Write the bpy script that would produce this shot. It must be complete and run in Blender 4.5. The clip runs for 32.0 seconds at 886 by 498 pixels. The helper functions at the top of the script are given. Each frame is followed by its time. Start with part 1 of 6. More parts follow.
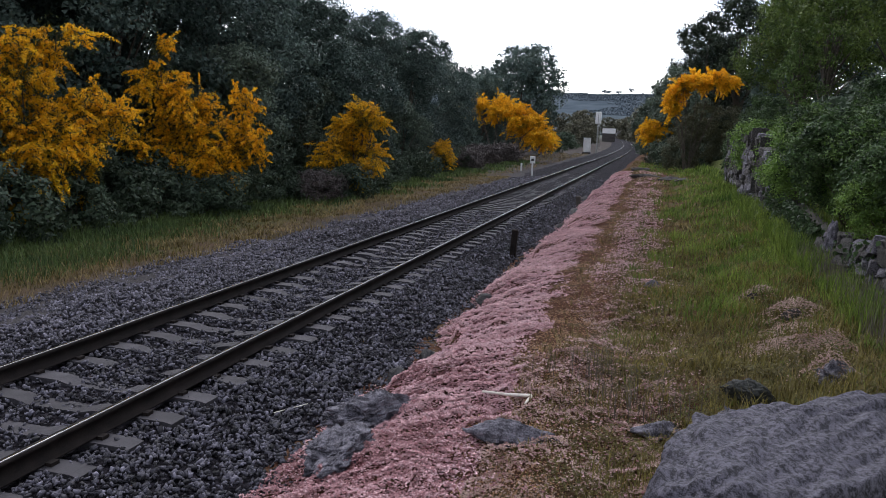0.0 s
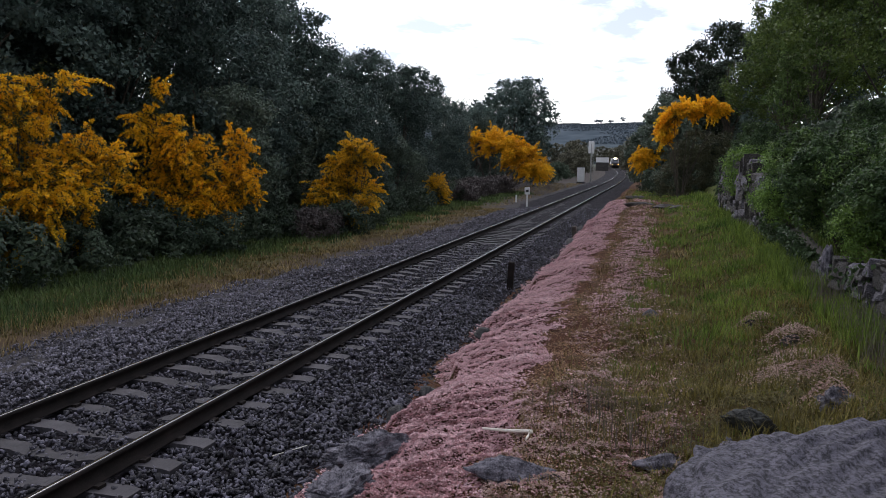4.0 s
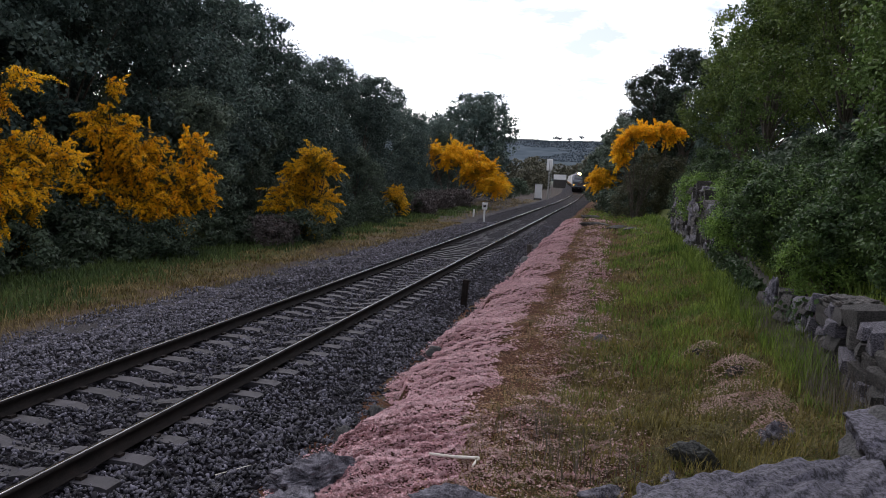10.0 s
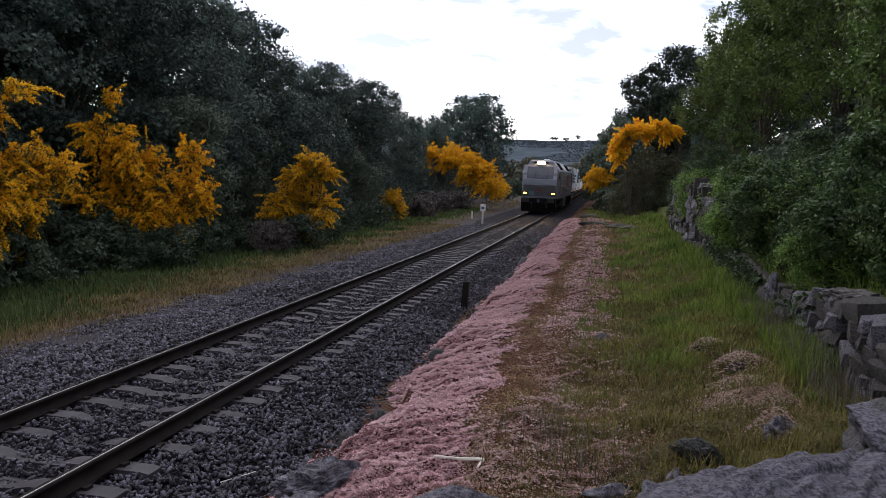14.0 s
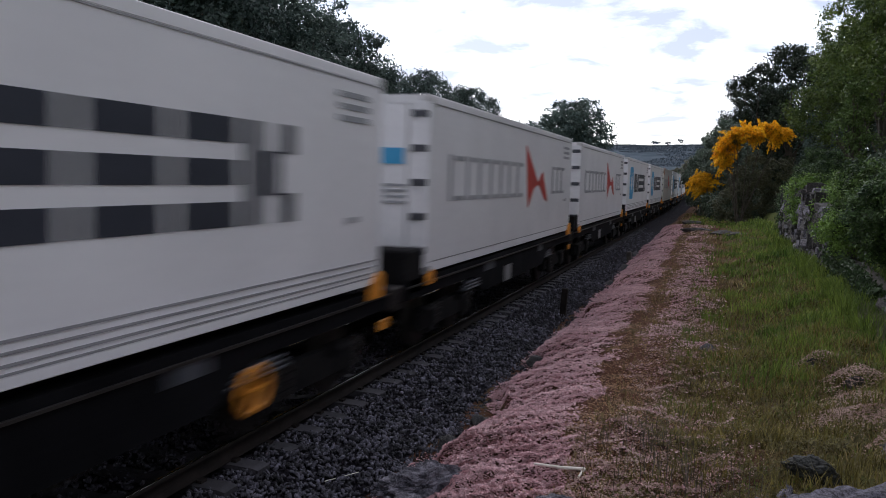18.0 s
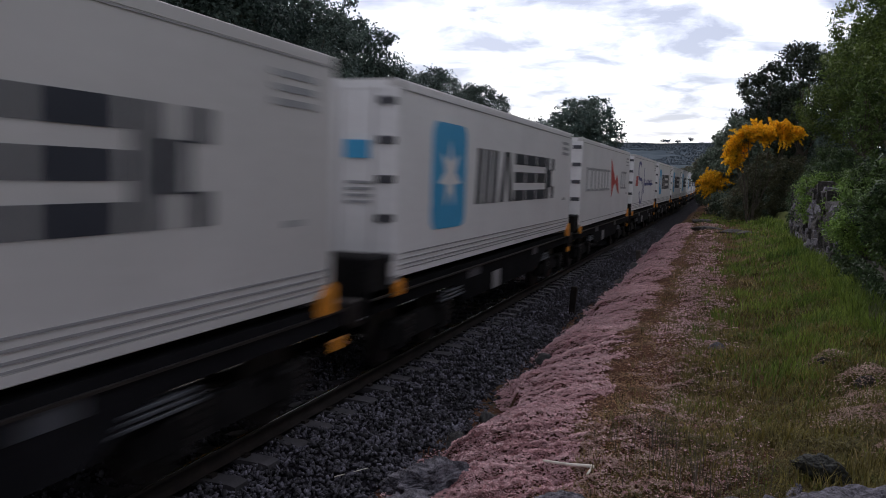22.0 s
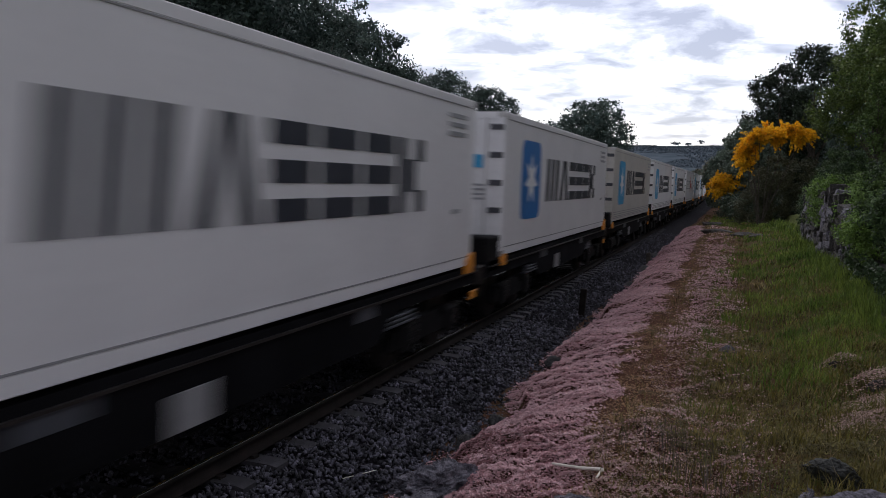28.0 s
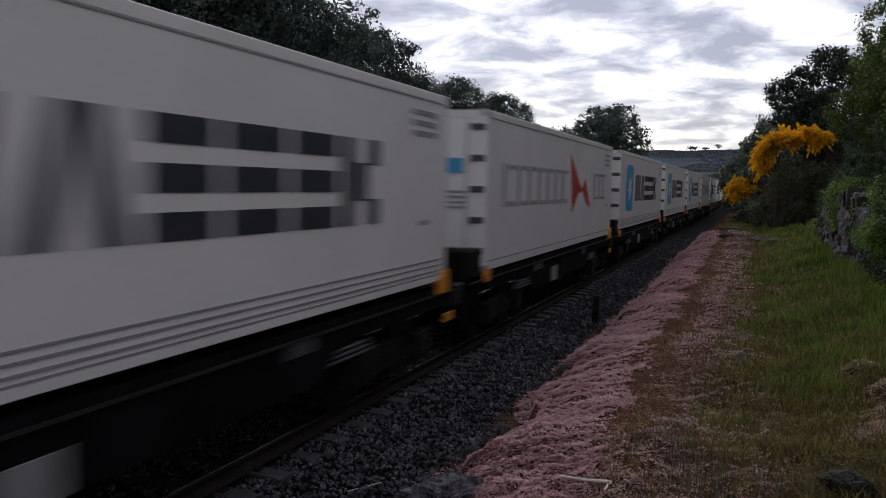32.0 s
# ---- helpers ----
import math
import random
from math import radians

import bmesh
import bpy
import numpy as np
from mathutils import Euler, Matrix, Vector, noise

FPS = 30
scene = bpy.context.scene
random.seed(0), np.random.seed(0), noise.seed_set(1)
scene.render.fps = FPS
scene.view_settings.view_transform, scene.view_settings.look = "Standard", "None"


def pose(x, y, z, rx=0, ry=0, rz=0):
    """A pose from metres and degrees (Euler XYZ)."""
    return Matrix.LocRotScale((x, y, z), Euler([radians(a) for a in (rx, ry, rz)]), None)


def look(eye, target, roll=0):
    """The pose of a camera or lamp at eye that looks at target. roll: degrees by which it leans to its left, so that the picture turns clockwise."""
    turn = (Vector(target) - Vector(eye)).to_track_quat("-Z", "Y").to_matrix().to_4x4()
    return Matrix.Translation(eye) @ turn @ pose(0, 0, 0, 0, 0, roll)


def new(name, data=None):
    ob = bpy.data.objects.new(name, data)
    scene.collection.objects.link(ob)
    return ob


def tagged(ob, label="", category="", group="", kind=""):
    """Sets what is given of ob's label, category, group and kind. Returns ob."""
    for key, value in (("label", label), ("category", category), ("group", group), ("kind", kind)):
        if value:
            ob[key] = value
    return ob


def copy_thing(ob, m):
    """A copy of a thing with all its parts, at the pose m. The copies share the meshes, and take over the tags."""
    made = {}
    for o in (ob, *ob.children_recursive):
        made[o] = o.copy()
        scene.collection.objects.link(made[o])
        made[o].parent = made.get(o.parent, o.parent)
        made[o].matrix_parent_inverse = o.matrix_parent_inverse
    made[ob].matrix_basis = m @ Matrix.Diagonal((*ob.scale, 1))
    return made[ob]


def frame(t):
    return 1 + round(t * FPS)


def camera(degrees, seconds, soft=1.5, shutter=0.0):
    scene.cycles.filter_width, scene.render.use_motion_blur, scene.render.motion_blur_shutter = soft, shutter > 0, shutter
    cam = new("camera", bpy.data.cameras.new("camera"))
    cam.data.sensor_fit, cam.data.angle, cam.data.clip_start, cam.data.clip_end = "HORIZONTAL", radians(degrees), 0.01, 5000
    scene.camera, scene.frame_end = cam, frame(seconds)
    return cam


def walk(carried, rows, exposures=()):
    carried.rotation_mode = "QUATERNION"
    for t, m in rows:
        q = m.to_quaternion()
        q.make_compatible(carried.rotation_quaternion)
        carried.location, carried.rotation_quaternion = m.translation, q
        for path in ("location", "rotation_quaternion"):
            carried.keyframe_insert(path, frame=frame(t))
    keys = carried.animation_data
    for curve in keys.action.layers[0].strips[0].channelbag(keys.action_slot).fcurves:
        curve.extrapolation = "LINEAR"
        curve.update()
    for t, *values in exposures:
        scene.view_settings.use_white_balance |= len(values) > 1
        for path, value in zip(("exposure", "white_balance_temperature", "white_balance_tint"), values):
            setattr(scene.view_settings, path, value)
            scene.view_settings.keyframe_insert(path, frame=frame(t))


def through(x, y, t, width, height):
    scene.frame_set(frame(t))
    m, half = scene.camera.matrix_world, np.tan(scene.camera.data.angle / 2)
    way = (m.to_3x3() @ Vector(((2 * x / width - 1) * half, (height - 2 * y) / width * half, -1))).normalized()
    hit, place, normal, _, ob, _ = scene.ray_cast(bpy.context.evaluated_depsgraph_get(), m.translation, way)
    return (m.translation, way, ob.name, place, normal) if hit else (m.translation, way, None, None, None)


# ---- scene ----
cam = camera(58.6, 32.0, soft=0.8, shutter=0.5)
PATH = [
    (0, (5.427, -0.036, 2.600), (4.9090, 1.8709, 2.2915), 2.38),
    (0.5, (5.433, -0.033, 2.608), (4.9174, 1.8753, 2.3043), 2.14),
    (1, (5.428, -0.030, 2.612), (4.9157, 1.8798, 2.3114), 1.93),
    (1.5, (5.425, -0.034, 2.618), (4.9150, 1.8810, 2.3474), 1.88),
    (2, (5.429, -0.031, 2.624), (4.9143, 1.8842, 2.3649), 1.69),
    (2.5, (5.429, -0.025, 2.622), (4.9127, 1.8907, 2.3734), 1.47),
    (3, (5.434, -0.030, 2.626), (4.9164, 1.8872, 2.3898), 0.66),
    (3.5, (5.439, -0.032, 2.630), (4.9200, 1.8858, 2.3986), 0.60),
    (4, (5.446, -0.030, 2.635), (4.9294, 1.8885, 2.4092), 0.76),
    (4.5, (5.448, -0.033, 2.638), (4.9361, 1.8893, 2.4297), 1.12),
    (6.5, (5.467, -0.027, 2.737), (4.9610, 1.8982, 2.5443), 1.99),
    (7, (5.475, -0.033, 2.733), (4.9795, 1.8948, 2.5388), 2.31),
    (7.5, (5.468, -0.032, 2.731), (5.0211, 1.9080, 2.5379), 2.67),
    (8, (5.467, -0.024, 2.730), (5.0345, 1.9194, 2.5362), 2.98),
    (8.5, (5.470, -0.020, 2.733), (5.0569, 1.9270, 2.5372), 3.13),
    (9, (5.466, -0.018, 2.734), (5.0581, 1.9303, 2.5382), 3.09),
    (9.5, (5.447, -0.005, 2.749), (5.0384, 1.9431, 2.5532), 3.25),
    (10, (5.450, 0.000, 2.750), (5.0395, 1.9477, 2.5550), 3.30),
    (10.5, (5.450, -0.005, 2.749), (5.0461, 1.9436, 2.5544), 3.43),
    (11, (5.450, -0.008, 2.743), (5.0461, 1.9418, 2.5520), 3.13),
    (11.5, (5.452, -0.010, 2.742), (5.0489, 1.9397, 2.5537), 2.97),
    (12, (5.458, -0.007, 2.735), (5.0539, 1.9421, 2.5462), 2.63),
    (12.5, (5.456, -0.011, 2.740), (5.0552, 1.9391, 2.5533), 2.39),
    (13, (5.462, -0.006, 2.744), (5.0612, 1.9445, 2.5571), 2.20),
    (13.5, (5.451, -0.014, 2.748), (5.0510, 1.9361, 2.5606), 2.12),
    (15.5, (5.434, -0.021, 2.757), (4.9814, 1.9173, 2.5633), 2.03),
    (16, (5.423, -0.023, 2.761), (4.9561, 1.9123, 2.5665), 2.10),
    (16.5, (5.422, -0.029, 2.765), (4.8972, 1.8907, 2.5698), 1.85),
    (17, (5.418, -0.039, 2.763), (4.8251, 1.8614, 2.5674), 1.59),
    (17.5, (5.412, -0.052, 2.762), (4.7758, 1.8338, 2.5694), 1.65),
    (18, (5.412, -0.066, 2.763), (4.7676, 1.8184, 2.5809), 1.75),
    (18.5, (5.408, -0.073, 2.770), (4.7568, 1.8105, 2.5973), 1.86),
    (19, (5.399, -0.071, 2.767), (4.7378, 1.8082, 2.5933), 1.92),
    (19.5, (5.401, -0.083, 2.767), (4.7346, 1.7944, 2.5913), 1.85),
    (20, (5.398, -0.079, 2.765), (4.7324, 1.7983, 2.5852), 1.82),
    (20.5, (5.410, -0.080, 2.762), (4.7437, 1.7967, 2.5813), 1.75),
    (21, (5.419, -0.089, 2.765), (4.7486, 1.7866, 2.5812), 1.68),
    (21.5, (5.414, -0.091, 2.761), (4.7467, 1.7856, 2.5754), 1.79),
    (22, (5.411, -0.088, 2.758), (4.7457, 1.7884, 2.5697), 1.91),
    (22.5, (5.411, -0.088, 2.760), (4.7462, 1.7888, 2.5717), 1.85),
    (23, (5.411, -0.089, 2.762), (4.7453, 1.7872, 2.5724), 1.91),
    (23.5, (5.412, -0.089, 2.764), (4.7457, 1.7872, 2.5778), 1.84),
    (24, (5.409, -0.088, 2.761), (4.7390, 1.7874, 2.5766), 1.84),
    (24.5, (5.413, -0.091, 2.762), (4.7424, 1.7841, 2.5823), 1.83),
    (25, (5.415, -0.088, 2.763), (4.7429, 1.7870, 2.5849), 1.78),
    (25.5, (5.421, -0.089, 2.765), (4.7444, 1.7856, 2.5939), 1.58),
    (27.5, (5.424, -0.078, 2.751), (4.7383, 1.7918, 2.5727), 1.65),
    (28, (5.407, -0.072, 2.750), (4.7191, 1.7971, 2.5668), 1.99),
    (28.5, (5.390, -0.063, 2.744), (4.6959, 1.8033, 2.5552), 2.37),
    (29, (5.397, -0.047, 2.753), (4.6985, 1.8180, 2.5648), 2.60),
    (29.5, (5.415, -0.011, 2.753), (4.7199, 1.8549, 2.5654), 2.80),
    (30, (5.449, 0.020, 2.757), (4.7474, 1.8832, 2.5686), 2.17),
    (30.5, (5.473, 0.044, 2.755), (4.7627, 1.9042, 2.5694), 2.01),
    (31, (5.482, 0.069, 2.758), (4.7665, 1.9284, 2.5820), 1.83),
    (31.5, (5.490, 0.079, 2.754), (4.7674, 1.9366, 2.5894), 1.46),
    (32, (5.482, 0.082, 2.752), (4.7537, 1.9377, 2.5862), 1.34),
]
EXPOSURES = [(0, 0.30, 6150, 13), (1, 0.20, 6150, 13), (4, -0.02, 6200, 14), (8, 0.06, 6300, 15), (9, 0.16, 6300, 15), (11, 0.02, 6350, 15), (13, 0.0, 6350, 16), (16, -0.04, 6100, 15), (17, 0.06, 6050, 14), (17.5, -0.1, 6150, 15), (18, -0.12, 6200, 15), (19, -0.62, 6300, 15), (20, -0.82, 6350, 16), (21, -0.76, 6350, 16), (22, -0.4, 6350, 16), (23, -0.6, 6350, 16), (24, -0.74, 6350, 16), (25, -0.72, 6350, 16), (28, -0.5, 6300, 16), (29, -0.4, 6350, 16), (30, -0.45, 6400, 16), (31, -0.75, 6450, 16), (32, -0.85, 6500, 16)]
walk(cam, [(t, look(eye, target, roll)) for t, eye, target, roll in PATH], EXPOSURES)

# ---- world: high broken cloud at dusk, and a weak, wide sun behind it ----
SUN_UP, SUN_ROUND = radians(48), radians(-35)
world = bpy.data.worlds.new("dusk_sky")
scene.world = world
world.use_nodes = True
wn, wl = world.node_tree.nodes, world.node_tree.links
wn.clear()


def wnode(kind, **values):
    n = wn.new(kind)
    for k, v in values.items():
        n.inputs[k].default_value = v
    return n


sky = wn.new("ShaderNodeTexSky")
sky.sky_type, sky.sun_disc = "NISHITA", False
sky.sun_elevation, sky.sun_rotation = SUN_UP, SUN_ROUND
tc = wn.new("ShaderNodeTexCoord")
sep = wn.new("ShaderNodeSeparateXYZ")
wl.new(tc.outputs["Generated"], sep.inputs[0])
lift = wn.new("ShaderNodeMath")
lift.operation = "MAXIMUM"
lift.inputs[1].default_value = 0.0
wl.new(sep.outputs["Z"], lift.inputs[0])
lift2 = wn.new("ShaderNodeMath")
lift2.operation = "ADD"
lift2.inputs[1].default_value = 0.17
wl.new(lift.outputs[0], lift2.inputs[0])
flat = []
for axis in "XY":
    d = wn.new("ShaderNodeMath")
    d.operation = "DIVIDE"
    wl.new(sep.outputs[axis], d.inputs[0])
    wl.new(lift2.outputs[0], d.inputs[1])
    flat.append(d)
plane = wn.new("ShaderNodeCombineXYZ")
wl.new(flat[0].outputs[0], plane.inputs[0])
wl.new(flat[1].outputs[0], plane.inputs[1])
clouds = wnode("ShaderNodeTexNoise", Scale=2.9, Detail=10.0, Roughness=0.6, Distortion=0.35)
wl.new(plane.outputs[0], clouds.inputs["Vector"])
ramp = wn.new("ShaderNodeValToRGB")
ramp.color_ramp.elements[0].position, ramp.color_ramp.elements[0].color = 0.39, (0.50, 0.505, 0.58, 1)
ramp.color_ramp.elements[1].position, ramp.color_ramp.elements[1].color = 0.575, (1.66, 1.64, 1.59, 1)
mid = ramp.color_ramp.elements.new(0.475)
mid.color = (0.86, 0.875, 0.95, 1)
wl.new(clouds.outputs["Fac"], ramp.inputs["Fac"])
dim = wn.new("ShaderNodeMix")
dim.data_type, dim.blend_type = "RGBA", "ADD"
dim.inputs["Factor"].default_value = 0.06
wl.new(ramp.outputs["Color"], dim.inputs["A"])
wl.new(sky.outputs["Color"], dim.inputs["B"])
toward = wn.new("ShaderNodeVectorMath")
toward.operation = "DOT_PRODUCT"
toward.inputs[1].default_value = (-0.35, 0.92, 0.17)
wl.new(tc.outputs["Generated"], toward.inputs[0])
swell = wnode("ShaderNodeMapRange", **{"From Min": -1.0, "From Max": 1.0, "To Min": 0.46, "To Max": 1.04})
wl.new(toward.outputs["Value"], swell.inputs["Value"])
back = wnode("ShaderNodeBackground")
wl.new(dim.outputs["Result"], back.inputs["Color"])
wl.new(swell.outputs["Result"], back.inputs["Strength"])
outw = wn.new("ShaderNodeOutputWorld")
wl.new(back.outputs[0], outw.inputs[0])

sun_data = bpy.data.lights.new("sun", "SUN")
sun_data.energy, sun_data.angle, sun_data.color = 0.75, radians(22), (1.0, 0.93, 0.85)
sun = new("sun", sun_data)
sun.matrix_world = look((0, 0, 60), (math.sin(-SUN_ROUND) * 60, -math.cos(SUN_ROUND) * 60, 60 - 60 * math.tan(SUN_UP)))


# ---- materials ----
def mat(name, a, b, rough=0.8, metal=0.0, s1=2.5, s2=40.0, bump=0.25, dist=0.01, vary=0.0, island=0.0, spec=0.5, glow=0.0, edge=(0.35, 0.65)):
    """Two colours mixed by coarse and fine noise, with relief; vary: by object, island: by loose piece."""
    m = bpy.data.materials.new(name)
    m.use_nodes = True
    n, l = m.node_tree.nodes, m.node_tree.links
    p = n["Principled BSDF"]
    p.inputs["Roughness"].default_value, p.inputs["Metallic"].default_value = rough, metal
    p.inputs["Specular IOR Level"].default_value = spec
    co = n.new("ShaderNodeTexCoord")
    big, fine = n.new("ShaderNodeTexNoise"), n.new("ShaderNodeTexNoise")
    big.inputs["Scale"].default_value, fine.inputs["Scale"].default_value = s1, s2
    big.inputs["Detail"].default_value, fine.inputs["Detail"].default_value = 5, 3
    l.new(co.outputs["Object"], big.inputs["Vector"])
    l.new(co.outputs["Object"], fine.inputs["Vector"])
    both = n.new("ShaderNodeMix")
    both.inputs["Factor"].default_value = 0.42
    l.new(big.outputs["Fac"], both.inputs["A"])
    l.new(fine.outputs["Fac"], both.inputs["B"])
    spread = n.new("ShaderNodeMapRange")
    spread.inputs["From Min"].default_value, spread.inputs["From Max"].default_value = edge
    l.new(both.outputs["Result"], spread.inputs["Value"])
    mix = n.new("ShaderNodeMix")
    mix.data_type = "RGBA"
    mix.inputs["A"].default_value, mix.inputs["B"].default_value = (*a, 1), (*b, 1)
    l.new(spread.outputs["Result"], mix.inputs["Factor"])
    colour = mix.outputs["Result"]
    for amount, source, out in ((vary, "ShaderNodeObjectInfo", "Random"), (island, "ShaderNodeNewGeometry", "Random Per Island")):
        if amount:
            src, rng, hsv = n.new(source), n.new("ShaderNodeMapRange"), n.new("ShaderNodeHueSaturation")
            rng.inputs["To Min"].default_value, rng.inputs["To Max"].default_value = 1 - amount, 1 + amount
            l.new(src.outputs[out], rng.inputs["Value"])
            l.new(rng.outputs["Result"], hsv.inputs["Value"])
            l.new(colour, hsv.inputs["Color"])
            colour = hsv.outputs["Color"]
    l.new(colour, p.inputs["Base Color"])
    if glow:
        p.inputs["Emission Color"].default_value, p.inputs["Emission Strength"].default_value = (*a, 1), glow
    if bump:
        bn = n.new("ShaderNodeBump")
        bn.inputs["Strength"].default_value, bn.inputs["Distance"].default_value = bump, dist
        l.new(both.outputs["Result"], bn.inputs["Height"])
        l.new(bn.outputs["Normal"], p.inputs["Normal"])
    return m


def leaf_mat(name, a, b, island=0.4, s1=0.5, rough=0.55, through=0.25, edge=(0.35, 0.65)):
    """Foliage: colour drifts over the crown and from leaf to leaf; some light passes through."""
    m = mat(name, a, b, rough=rough, s1=s1, s2=6.0, bump=0, island=island, vary=0.12, spec=0.25, edge=edge)
    n, l = m.node_tree.nodes, m.node_tree.links
    p = n["Principled BSDF"]
    tr, add = n.new("ShaderNodeBsdfTranslucent"), n.new("ShaderNodeMixShader")
    add.inputs[0].default_value = through
    l.new(p.inputs["Base Color"].links[0].from_socket, tr.inputs["Color"])
    l.new(p.outputs[0], add.inputs[1])
    l.new(tr.outputs[0], add.inputs[2])
    l.new(add.outputs[0], n["Material Output"].inputs["Surface"])
    return m


